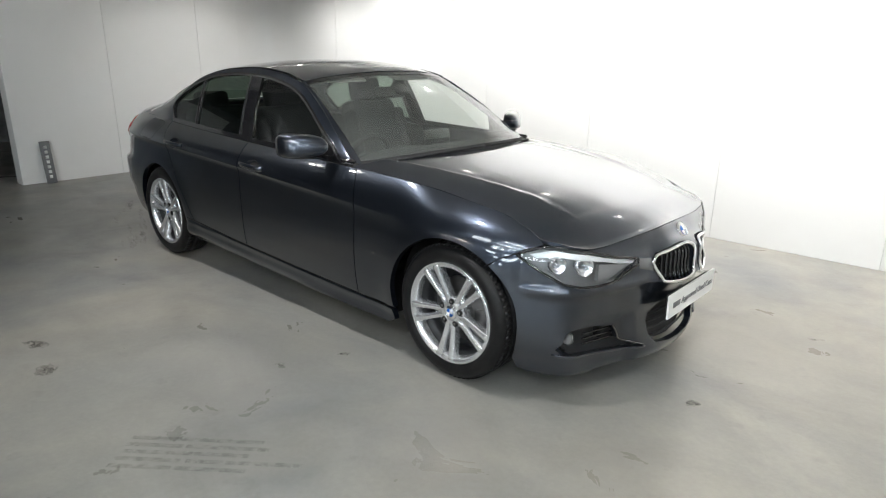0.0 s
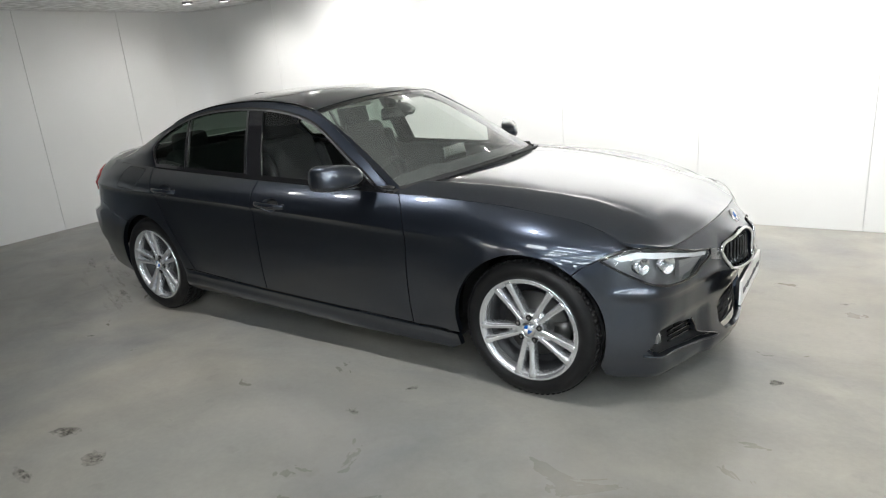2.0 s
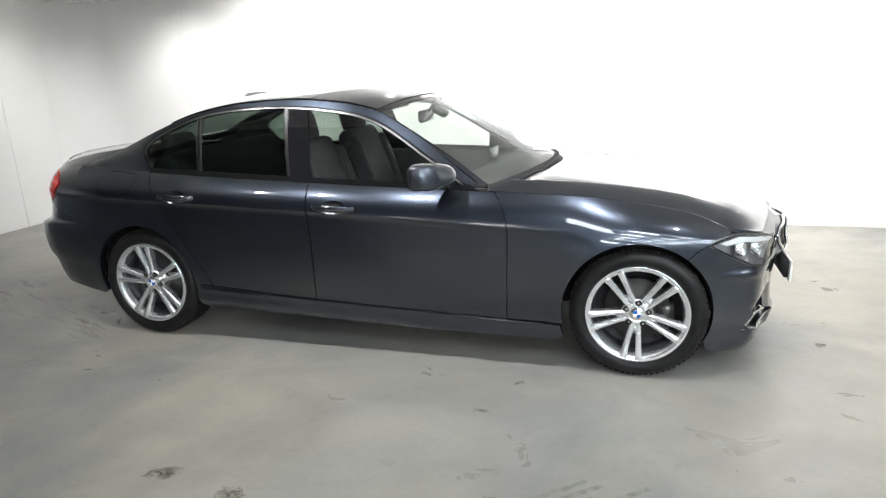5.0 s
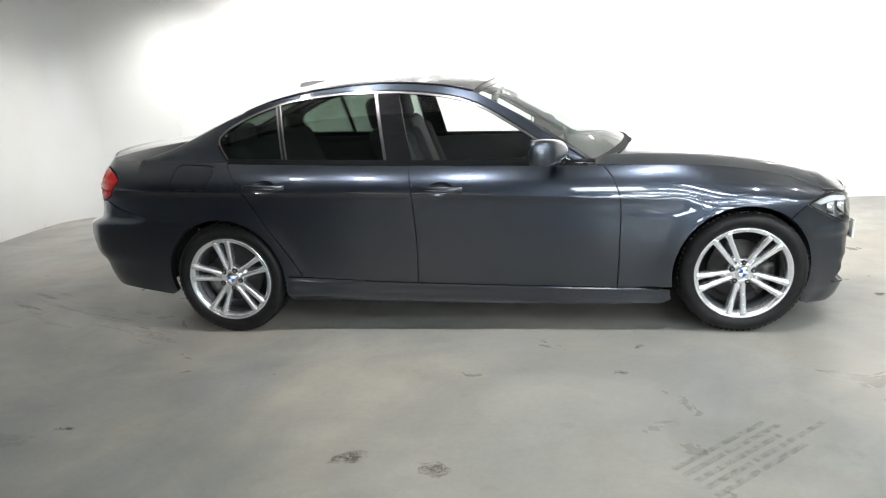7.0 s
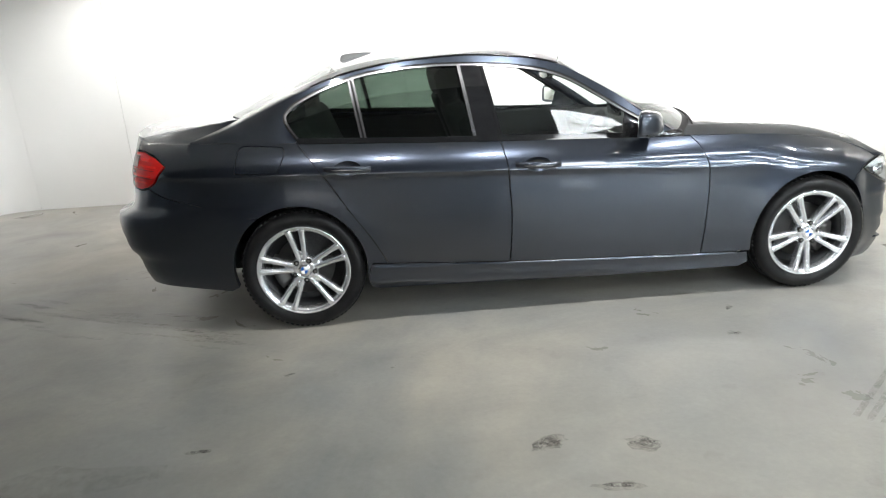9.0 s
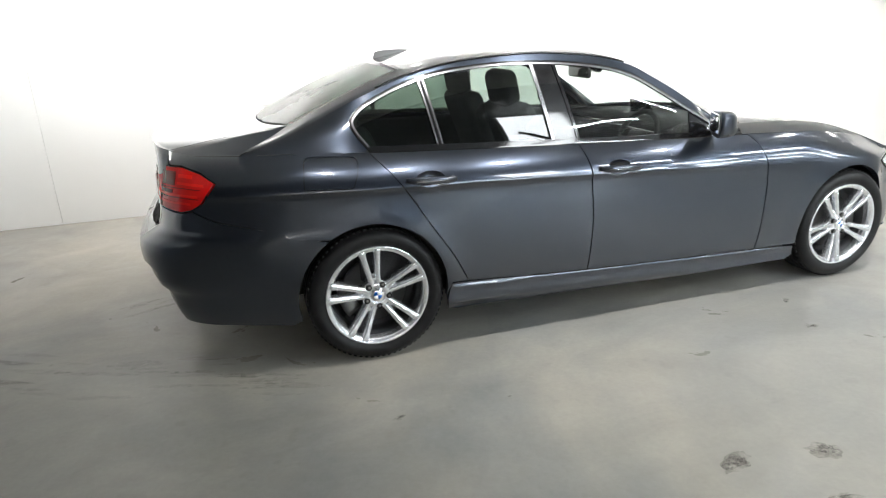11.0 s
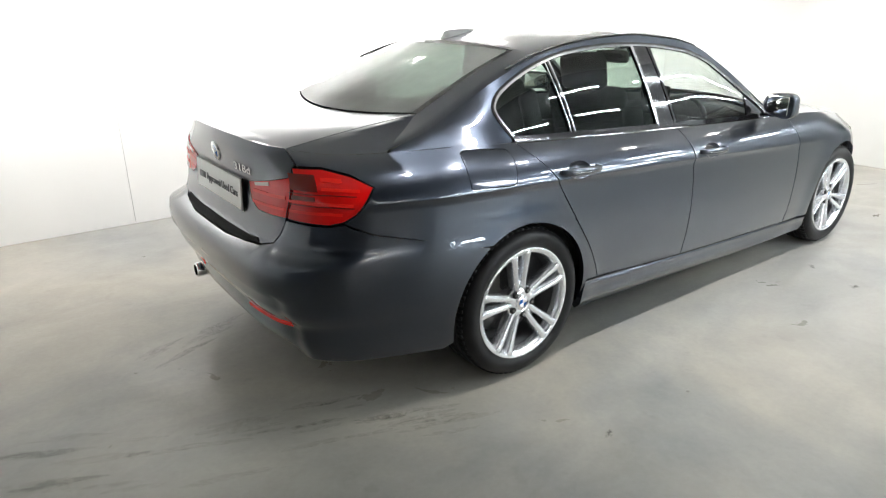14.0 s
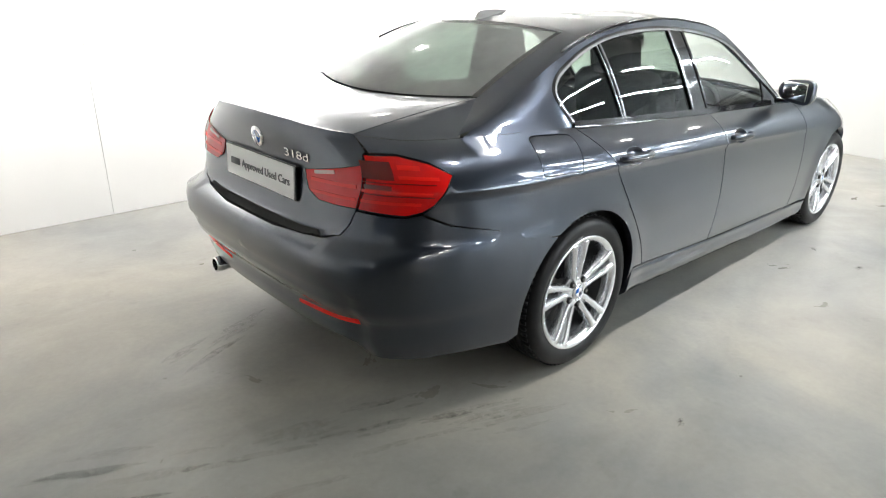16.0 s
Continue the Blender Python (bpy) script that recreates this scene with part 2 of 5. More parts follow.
def sheet(outline, fn, step=0.05, thick=0.012, holes=(), out=0.0, side=1, lines=()):
    """A curved panel: a flat outline with holes, laid on the surface fn(a, b), with turned-in edges. side: -1 where fn faces inwards."""
    loops = [evenly(o, step, True) for o in (outline, *holes)]
    pts, edges = [], []
    for lp in loops:
        k = len(pts)
        pts += [Vector(q) for q in lp]
        edges += [(k + i, k + (i + 1) % len(lp)) for i in range(len(lp))]
    flat = np.array([tuple(p) for p in pts])
    (x0, y0), (x1, y1) = flat.min(0), flat.max(0)
    for i in range(1, int((x1 - x0) / step) + 1):
        for j in range(1, int((y1 - y0) / step) + 1):
            q = (x0 + i * step, y0 + j * step)
            if np.abs(flat - q).max(1).min() > step * 0.5 and inside(q, loops[0]) and not any(inside(q, h) for h in loops[1:]):
                pts.append(Vector(q))
    if lines:
        near = [np.array(evenly(line, 0.02)) for line in lines]
        rim = len(flat)
        pts = pts[:rim] + [p for p in pts[rim:] if min(np.hypot(*(q - tuple(p)).T).min() for q in near) > 0.012]
        for line in near:
            last = None
            for q in line:
                q = tuple(q)
                if inside(q, loops[0]) and not any(inside(q, h) for h in loops[1:]) and np.hypot(*(flat - q).T).min() > 0.004:
                    pts.append(Vector(q))
                    if last is not None:
                        edges.append((last, len(pts) - 1))
                    last = len(pts) - 1
                else:
                    last = None
    v, _, f, *_ = mathutils.geometry.delaunay_2d_cdt(pts, edges, [], 0, 1e-6)
    keep = []
    for face in f:
        c = tuple(sum((v[i] for i in face), Vector((0, 0))) / len(face))
        if inside(c, loops[0]) and not any(inside(c, h) for h in loops[1:]):
            keep.append(tuple(face) if side > 0 else tuple(reversed(face)))
    normals = [slope(fn, *q) * side for q in v]
    places = [fn(*q) + n * out for q, n in zip(v, normals)]
    ends = {}
    for face in keep:
        for a, b in zip(face, face[1:] + face[:1]):
            if (b, a) in ends:
                del ends[b, a]
            else:
                ends[a, b] = True
    for a, b in list(ends):
        if abs(v[a][0] - v[b][0]) < 1e-4 and min(abs(v[a][0] - S_NOSE), abs(v[a][0] - S_TAIL)) < 1e-4:
            continue
        k = len(places)
        places += [places[a], places[b], places[b] - normals[b] * thick, places[a] - normals[a] * thick]
        normals += [Vector((0, 0, 0))] * 4
        keep.append((k + 1, k, k + 3, k + 2))
    return places, keep, normals


def grid(fn, us, vs, side=1, thick=0.0):
    """A curved panel over a range of two parameters."""
    pts, normals = [], []
    for u in us:
        for w in vs:
            n = slope(fn, u, w) * side
            pts.append(fn(u, w))
            normals.append(n)
    m, faces = len(vs), []
    for i in range(len(us) - 1):
        for j in range(m - 1):
            face = (i * m + j, (i + 1) * m + j, (i + 1) * m + j + 1, i * m + j + 1)
            faces.append(face if side > 0 else tuple(reversed(face)))
    if thick:
        ring = [i * m for i in range(len(us))] + [(len(us) - 1) * m + j for j in range(1, m)]
        ring += [i * m + m - 1 for i in range(len(us) - 2, -1, -1)] + [j for j in range(m - 2, 0, -1)]
        for a, b in zip(ring, ring[1:] + ring[:1]):
            k = len(pts)
            pts += [pts[a], pts[b], pts[b] - normals[b] * thick, pts[a] - normals[a] * thick]
            normals += [Vector((0, 0, 0))] * 4
            faces.append((k, k + 3, k + 2, k + 1) if side > 0 else (k, k + 1, k + 2, k + 3))
    return pts, faces, normals


def steps(a, b, n):
    return [a + (b - a) * i / n for i in range(n + 1)]


def box(size, at=(0, 0, 0), bevel=0.0, segments=2, turn=None):
    bm = bmesh.new()
    bmesh.ops.create_cube(bm, size=1)
    bmesh.ops.scale(bm, vec=size, verts=bm.verts)
    if bevel:
        bmesh.ops.bevel(bm, geom=bm.edges[:], offset=bevel, segments=segments, affect="EDGES", profile=0.5)
    if turn:
        bmesh.ops.rotate(bm, matrix=turn, verts=bm.verts)
    bmesh.ops.translate(bm, vec=at, verts=bm.verts)
    return bm


def tube(line, radius, ring=10, closed=False, flat=1.0):
    """A round bar along a line of points; flat squeezes it along z."""
    pts, faces = [], []
    line = [Vector(p) for p in line]
    count = len(line)
    for i, p in enumerate(line):
        ahead = (line[(i + 1) % count] if closed or i + 1 < count else p) - (line[i - 1] if closed or i else p)
        ahead.normalize()
        side = ahead.cross(Vector((0, 0, 1)))
        side = side.normalized() if side.length > 1e-3 else Vector((1, 0, 0))
        up = side.cross(ahead)
        for k in range(ring):
            a = 2 * math.pi * k / ring
            pts.append(p + side * math.cos(a) * radius + up * math.sin(a) * radius * flat)
    for i in range(count if closed else count - 1):
        for k in range(ring):
            a, b = i * ring, (i + 1) % count * ring
            faces.append((a + k, a + (k + 1) % ring, b + (k + 1) % ring, b + k))
    if not closed:
        faces += [tuple(range(ring - 1, -1, -1)), tuple(range((count - 1) * ring, count * ring))]
    return pts, faces, None


def lathe(profile, n=48, axis="y"):
    """Turns (radius, along) pairs round the y axis."""
    pts, faces, m = [], [], len(profile)
    for i in range(n):
        a = 2 * math.pi * i / n
        pts += [Vector((r * math.cos(a), h, r * math.sin(a))) for r, h in profile]
    for i in range(n):
        for j in range(m - 1):
            a, b = i * m, (i + 1) % n * m
            faces.append((a + j, a + j + 1, b + j + 1, b + j))
    return pts, faces, None


def solid(outline, depth, at=0.0):
    """A flat outline in x and z, thickened along y from at to at + depth, front face towards -y."""
    n = len(outline)
    pts = [Vector((x, at, z)) for x, z in outline] + [Vector((x, at + depth, z)) for x, z in outline]
    area = sum(outline[i - 1][0] * outline[i][1] - outline[i][0] * outline[i - 1][1] for i in range(n))
    order = list(range(n)) if area > 0 else list(range(n - 1, -1, -1))
    faces = [tuple(order), tuple(i + n for i in reversed(order))]
    faces += [(a, a + n, b + n, b) for a, b in zip(order, order[1:] + order[:1])]
    return pts, faces, None


def moved(data, m):
    p, f, n = data
    turn = m.to_3x3()
    return [m @ v for v in p], f, None if n is None else [turn @ v for v in n]


def thing(name, label, category, group="", at=(0, 0, 0), kind=""):
    ob = new(name)
    ob.empty_display_size = 0.1
    ob.location = at
    return tagged(ob, label, category, group, kind)


# ---------------------------------------------------------------- room
TAIL_X, BACK_Y, FRONT_X, HALL_Y, HALL_X, CORNER = -4.94, 2.44, 4.15, -13.0, 9.5, 0.5


def slab(name, x0, x1, y0, y1, z0, z1, mat, label, category, kind="structure"):
    ob = part(name, box((x1 - x0, y1 - y0, z1 - z0)), mat, smooth=False)
    ob.location = ((x0 + x1) / 2, (y0 + y1) / 2, (z0 + z1) / 2)
    return tagged(ob, label, category, "", kind)


slab("floor", -9.2, HALL_X, HALL_Y - 0.2, BACK_Y + 0.3, -0.2, 0.0, CONCRETE, "worn grey concrete floor with tyre marks", "floor")
slab("ceiling", -9.2, HALL_X, BAY_EDGE, BACK_Y + 0.3, CEILING, CEILING + 0.15, CEILING_PAINT, "plain pale grey ceiling", "ceiling")
slab("ceiling_hall", -9.2, HALL_X, HALL_Y - 0.2, BAY_EDGE, HALL_TOP, HALL_TOP + 0.15, HALL, "dark ceiling of the unseen hall", "ceiling")
slab("wall_over_bay", -9.2, HALL_X, BAY_EDGE, BAY_EDGE + 0.15, CEILING + 0.15, HALL_TOP, PALE_HALL, "pale wall over the bay's opening", "wall")
slab("wall_back", TAIL_X + CORNER, FRONT_X, BACK_Y + 0.012, BACK_Y + 0.2, 0, CEILING, WALL, "white boarded wall", "wall")
slab("wall_tail", TAIL_X - 0.2, TAIL_X - 0.012, -0.87, BACK_Y - CORNER, 0, CEILING, WALL, "white boarded end wall", "wall")
slab("wall_front", FRONT_X, FRONT_X + 0.2, -0.6, BACK_Y + 0.2, 0, CEILING, WALL, "white end wall", "wall")
# Unseen far wall, split into dark and pale stretches to shape the car's reflections.
slab("wall_hall", 0.5, HALL_X, HALL_Y - 0.2, HALL_Y, 0, HALL_TOP, HALL, "stretch of the unseen far hall wall, darkened to dim the car's reflections", "wall")
slab("wall_hall_dim", -9.2, -4.6, HALL_Y - 0.2, HALL_Y, 0, HALL_TOP, HALL, "stretch of the unseen far hall wall, darkened to dim the car's reflections", "wall")
slab("wall_hall_pale", -4.6, 0.5, HALL_Y - 0.2, HALL_Y, 0, HALL_TOP, PALE_HALL, "stretch of the unseen far hall wall, made pale as if lit", "wall")
slab("wall_side", -9.2, -9.0, HALL_Y, BACK_Y + 0.3, 0, HALL_TOP, HALL, "unseen tail-side wall of the hall, darkened to dim the car's reflections", "wall")
slab("wall_far", HALL_X, HALL_X + 0.2, HALL_Y, BACK_Y + 0.3, 0, HALL_TOP, HALL, "unseen nose-side wall of the hall, darkened to dim the car's reflections", "wall")

slab("wall_panel_low", -5.6, -5.5, -3.2, -0.95, 0, 0.64, BLUE_GREY, "blue-grey lower wall panel beyond the bay", "wall")
slab("wall_panel_high", -5.6, -5.5, -3.2, -0.95, 0.95, CEILING, WALL, "white upper wall panel beyond the bay", "wall")


def build_boards():
    """White boards on the walls with fine upright joints between them."""
    back, tail = bpy.data.objects["wall_back"], bpy.data.objects["wall_tail"]
    edges = [TAIL_X + CORNER, -3.47, -2.25, -1.03, 0.19, 1.41, 2.63, 3.85, FRONT_X]
    for a, b in zip(edges, edges[1:]):
        board = part("board", box((b - a - 0.0035, 0.011, CEILING - 0.002), ((a + b) / 2, BACK_Y + 0.0055, CEILING / 2), 0.0015, 1), WALL, smooth=False)
        board.parent = back
        board.matrix_parent_inverse = Matrix.Translation(-Vector(back.location))
    edges = [-0.87, 0.22, 1.36, BACK_Y - CORNER]
    for a, b in zip(edges, edges[1:]):
        board = part("board", box((0.011, b - a - 0.0035, CEILING - 0.002), (TAIL_X - 0.0055, (a + b) / 2, CEILING / 2), 0.0015, 1), WALL, smooth=False)
        board.parent = tail
        board.matrix_parent_inverse = Matrix.Translation(-Vector(tail.location))
    pts, faces = [], []
    for k in range(17):
        a = radians(90 + 90 * k / 16)
        c = (TAIL_X + CORNER + CORNER * math.cos(a), BACK_Y - CORNER + CORNER * math.sin(a))
        o = (TAIL_X + CORNER + (CORNER + 0.15) * math.cos(a), BACK_Y - CORNER + (CORNER + 0.15) * math.sin(a))
        pts += [Vector((*q, z)) for q in (c, o) for z in (0.0, CEILING - 0.002)]
    for k in range(16):
        a, b = 4 * k, 4 * k + 4
        faces += [(a, b, b + 1, a + 1), (a + 2, a + 3, b + 3, b + 2)]
    tagged(part("wall_corner", (pts, faces, None), WALL), "white curved corner board between the walls", "wall", "", "structure")


def build_spotlight(x, y):
    lamp = thing("spotlight", "small round ceiling spotlight, lit", "spotlight", "ceiling spotlights", (x, y, CEILING))
    ring = lathe([(0.045, 0.0), (0.052, 0.0), (0.056, 0.005), (0.056, 0.03), (0.045, 0.03)], 24)
    part("can", moved(ring, pose(0, 0, -0.03, -90, 0, 0)), SATIN, lamp)
    disc = lathe([(0.0, 0.006), (0.044, 0.006), (0.046, 0.012)], 24)
    part("bulb", moved(disc, pose(0, 0, -0.03, -90, 0, 0)), LAMP_GLOW, lamp)


def build_panel(x, y, z):
    lamp = thing("light_panel", "upright lit panel added out of view for the bright rectangle mirrored in the windows", "light panel", "", (x, y, z))
    part("frame", box((0.90, 0.05, 0.96), (0, 0, 0), 0.006), WHITE, lamp)
    part("diffuser", box((0.82, 0.006, 0.88), (0, 0.029, 0), 0.002), PANEL_GLOW, lamp, smooth=False)
    part("strut", box((0.74, 0.02, 0.05), (0.06, 0.05, -0.26), 0.004, 2, Euler((0, radians(28), 0)).to_matrix()), BLACK_PLASTIC, lamp, "black slanting bar added for the dark diagonal in the mirrored rectangle")
    for dx in (-0.35, 0.35):
        part("hanger", tube([(dx, 0, 0.47), (dx, 0, HALL_TOP - z)], 0.006, 8), STEEL, lamp)


def build_tube(x, y, z, length, turn, glow=None):
    lamp = thing("strip_light", "lit fluorescent strip light under the hall ceiling", "strip light", "hall strip lights", (x, y, z))
    lamp.rotation_euler = (0, 0, radians(turn))
    part("tray", box((length, 0.12, 0.05), (0, 0, 0.04), 0.01), WHITE, lamp)
    part("tube", tube([(-length / 2, 0, 0), (length / 2, 0, 0)], 0.019, 10), glow or TUBE_GLOW, lamp)


def build_sign():
    sign = thing("leaning_sign", "narrow black sign with white lettering leaning on the wall", "sign", "", (-4.86, -0.60, 0.0))
    sign.rotation_euler = (0, radians(-8), 0)
    part("panel", box((0.012, 0.105, 0.47), (0, 0, 0.235), 0.003), INK, sign)
    for i in range(7):
        part("lettering", box((0.002, 0.032, 0.034), (0.007, 0.0, 0.075 + i * 0.055)), PLATE, sign)


build_boards()
for x, y, *_ in SPOTS:
    build_spotlight(x, y)
# Added out of view: makes the bright rectangle that the side windows mirror.
build_panel(1.42, -4.3, 3.12)
for y in (-3.6, -5.2, -7.2, -9.4, -11.6):
    for x in (2.9, 5.0, 7.1, 8.6):
        build_tube(x, y, HALL_TOP - 0.065, 1.3, 0)
# Two warm fill tubes added out of view to brighten the pale wall stretch.
for x in (-3.4, -1.2):
    build_tube(x, -12.2, HALL_TOP - 0.065, 1.3, 0, WARM_FILL)
build_sign()


def build_glow_pane(x, z, wide, high):
    """A framed glowing pane, added out of view on the hall's far wall."""
    window = thing("window", "glowing pane added on the unseen far hall wall to brighten the car", "window", "hall windows", (x, HALL_Y, z))
    part("pane", box((wide, 0.01, high), (0, 0.012, 0)), PANE_GLOW, window, smooth=False)
    for dx, dz, w, h in ((0, high / 2, wide + 0.1, 0.06), (0, -high / 2, wide + 0.1, 0.06), (-wide / 2, 0, 0.06, high), (wide / 2, 0, 0.06, high), (0, 0, 0.05, high)):
        part("pane_frame", box((w, 0.05, h), (dx, 0.028, dz)), BLACK_PLASTIC, window, smooth=False)


# Added panes that throw bluish light and reflections onto the car.
for x, z, wide in ((2.6, 2.1, 1.5), (4.9, 2.1, 1.5), (7.2, 2.1, 1.5), (3.7, 0.9, 0.9), (6.2, 0.9, 0.9)):
    build_glow_pane(x, z, wide, 0.62)


def blot(x, y, long, wide, turn, seed, bits=1, spread=0.0):
    """Flat ragged patches lying just above the floor."""
    rng = random.Random(seed)
    pts, faces = [], []
    for k in range(bits):
        ox, oy = (rng.uniform(-spread, spread), rng.uniform(-spread, spread) * 0.5) if bits > 1 else (0, 0)
        f = 1.0 if bits == 1 else rng.uniform(0.4, 1.0)
        a0 = len(pts)
        n = 14
        for i in range(n):
            a = 2 * math.pi * i / n
            r = rng.uniform(0.6, 1.1) * f
            pts.append(pose(x, y, 0.001 + 0.0004 * (k % 3), 0, 0, turn) @ Vector((ox + long * r * math.cos(a), oy + wide * r * math.sin(a), 0)))
        faces.append(tuple(range(a0, a0 + n)))
    return pts, faces, [Vector((0, 0, 1))] * len(pts)


def build_marks():
    for i, (x, y, long, wide, turn) in enumerate(((-0.41, -2.09, 0.085, 0.04, 10), (-0.027, -2.145, 0.075, 0.045, -20), (-0.22, -2.35, 0.10, 0.025, -8), (0.73, -1.35, 0.03, 0.02, 0),
                                                  (0.86, -1.05, 0.035, 0.02, 40), (-1.45, -1.395, 0.022, 0.014, 0), (-1.72, -1.95, 0.07, 0.02, 0), (2.6, 0.83, 0.03, 0.02, 20), (2.37, -0.28, 0.04, 0.025, 50))):
        tagged(part("floor_stain", blot(x, y, long, wide, turn, i, 3, 0.03), STAIN), "small dark dried stain on the concrete floor", "stain", "floor stains", "stuff")
    for i, (x, y, long, wide, turn, bits, spread) in enumerate(((-2.25, -0.72, 0.20, 0.022, -18, 16, 0.38), (-1.95, -0.90, 0.15, 0.018, -22, 10, 0.22), (-2.95, -0.45, 0.24, 0.03, -25, 12, 0.35), (-2.45, 0.28, 0.18, 0.03, 20, 8, 0.2))):
        tagged(part("scuff_marks", blot(x, y, long, wide, turn, 40 + i, bits, spread), SMEAR), "grey rubber scuffs smeared on the concrete floor", "scuff marks", "", "stuff")
    tagged(part("damp_patch", blot(-2.35, -2.12, 0.55, 0.16, 12, 77), SMEAR), "dark damp patch on the concrete floor", "stain")
    rng = random.Random(5)
    pts, faces = [], []
    for row in range(5):
        at = -0.235
        while at < 0.235:
            run = rng.uniform(0.14, 0.3)
            o = len(pts)
            for dx, dy in ((0, -0.012), (run, -0.012), (run, 0.012), (0, 0.012)):
                pts.append(pose(1.06, -2.02, 0.001, 0, 0, 39) @ Vector((at + dx, -0.09 + row * 0.045 + dy, 0)))
            faces.append((o, o + 1, o + 2, o + 3))
            at += run + rng.uniform(0.003, 0.02)
    tagged(part("tyre_mark", (pts, faces, [Vector((0, 0, 1))] * len(pts)), TREAD), "dusty grey tyre tread print on the concrete floor", "tyre mark", "", "stuff")


build_marks()


# ---------------------------------------------------------------- car
def spline(knots):
    """A smooth curve through (x, value) knots, held level past its ends."""
    xs = [k[0] for k in knots]
    ys = [k[1] for k in knots]
    n = len(xs)
    d = [(ys[i + 1] - ys[i]) / (xs[i + 1] - xs[i]) for i in range(n - 1)]
    m = [d[0]] + [0.0 if d[i - 1] * d[i] <= 0 else 2 * d[i - 1] * d[i] / (d[i - 1] + d[i]) for i in range(1, n - 1)] + [d[-1]]

    def value(x):
        if x <= xs[0]:
            return ys[0]
        if x >= xs[-1]:
            return ys[-1]
        i = 0
        while xs[i + 1] <= x:
            i += 1
        h = xs[i + 1] - xs[i]
        t = (x - xs[i]) / h
        return ((1 + 2 * t) * (1 - t) ** 2 * ys[i] + t * (1 - t) ** 2 * h * m[i]
                + t * t * (3 - 2 * t) * ys[i + 1] + t * t * (t - 1) * h * m[i + 1])
    return value


# Lower body: stacked plan outlines, each a rounded box whose length and width change with height.
NOSE = spline([(0.10, 2.11), (0.13, 2.14), (0.17, 2.15), (0.24, 2.138), (0.34, 2.130), (0.46, 2.135), (0.58, 2.135), (0.64, 2.13), (0.68, 2.112), (0.72, 2.085), (0.78, 2.02), (0.90, 1.86)])
TAIL = spline([(0.15, 2.26), (0.24, 2.335), (0.33, 2.372), (0.40, 2.385), (0.465, 2.432), (0.60, 2.445), (0.645, 2.435), (0.675, 2.357), (0.74, 2.335), (0.85, 2.32), (0.96, 2.305), (1.06, 2.30)])
CREASE = spline([(-2.3, 0.86), (-1.35, 0.838), (-0.1, 0.792), (0.8, 0.745), (1.3, 0.72), (1.9, 0.70)])
BELT = spline([(-2.36, 0.985), (-2.1, 1.0), (-1.8, 1.0), (-1.4, 0.982), (-0.5, 0.945), (0.3, 0.918), (0.75, 0.905), (1.2, 0.885), (1.55, 0.830), (1.72, 0.775), (1.85, 0.722), (2.0, 0.712), (2.2, 0.70)])
LOWER = spline([(0.0, 0.838), (0.12, 0.862), (0.25, 0.878), (0.42, 0.890), (0.62, 0.8945), (0.80, 0.892), (0.90, 0.8875), (1.0, 0.8855)])
UNDERCUT = spline([(-2.3, 0.006), (-1.9, 0.011), (-0.4, 0.012), (0.1, 0.010), (0.75, 0.003), (1.1, 0.0)])
BELT_HALF = spline([(-2.3, 0.735), (-1.8, 0.752), (-1.4, 0.760), (-0.7, 0.775), (0.3, 0.787), (0.8, 0.792), (1.2, 0.798)])


def ease(a, b, v):
    t = min(1.0, max(0.0, (v - a) / (b - a)))
    return t * t * (3 - 2 * t)


def half_width(x, z):
    c, b = CREASE(x), BELT(x)
    out = 0.8855 + UNDERCUT(x)
    if z <= c:
        t = (z - 0.17) / (c - 0.17)
        k = max(0.0, 1 - (c - z) / 0.035)
        return LOWER(t) + UNDERCUT(x) * k * k
    t = min(1.2, (z - c) / (b - c))
    r = (b - c) / 0.15
    k = min(1.0, max(0.0, (x - 0.9) / 0.4))
    k = k * k * (3 - 2 * k)
    return out - (out - BELT_HALF(x)) * (0.35 * t + 0.65 * t ** 2.2) * (1 - k + k * r / (1 + r ** 8) ** 0.125)


# Plan of the nose and the tail: (distance from the car's middle line, set back from its foremost or rearmost point).
NOSE_PLAN = [(0.9, 2.1), (0.9, 1.5), (0.898, 1.1), (0.893, 0.85), (0.885, 0.70), (0.87, 0.585), (0.848, 0.50), (0.818, 0.435), (0.788, 0.380), (0.758, 0.300), (0.722, 0.222), (0.66, 0.162), (0.56, 0.122), (0.46, 0.092), (0.32, 0.048), (0.16, 0.013), (0.0, 0.0)]
TAIL_PLAN = [(0.9, 2.3), (0.9, 1.6), (0.899, 1.2), (0.893, 0.9), (0.878, 0.62), (0.855, 0.45), (0.82, 0.30), (0.785, 0.205), (0.745, 0.14), (0.69, 0.085), (0.60, 0.038), (0.50, 0.016), (0.3, 0.004), (0.0, 0.0)]


def _unroll():
    """Rows of (length along the plan outline, share of the half length, share of the half width), from the car's middle to its tail and to its nose."""
    table = []
    for a, plan in ((2.33, TAIL_PLAN), (2.13, NOSE_PLAN)):
        line = [(0.0, 0.9)] + [(a - back, y) for y, back in plan if a - back > 0.3]
        line = evenly(curve(line, 16), 0.004)
        run, last, rows = 0.0, line[0], []
        for x, y in line:
            run += math.dist((x, y), last)
            last = (x, y)
            rows.append((run, x / a, max(0.0, y / 0.9)))
        table.append(rows)
    return table


UNROLL = _unroll()
S_TAIL, S_NOSE = -UNROLL[0][-1][0], UNROLL[1][-1][0]


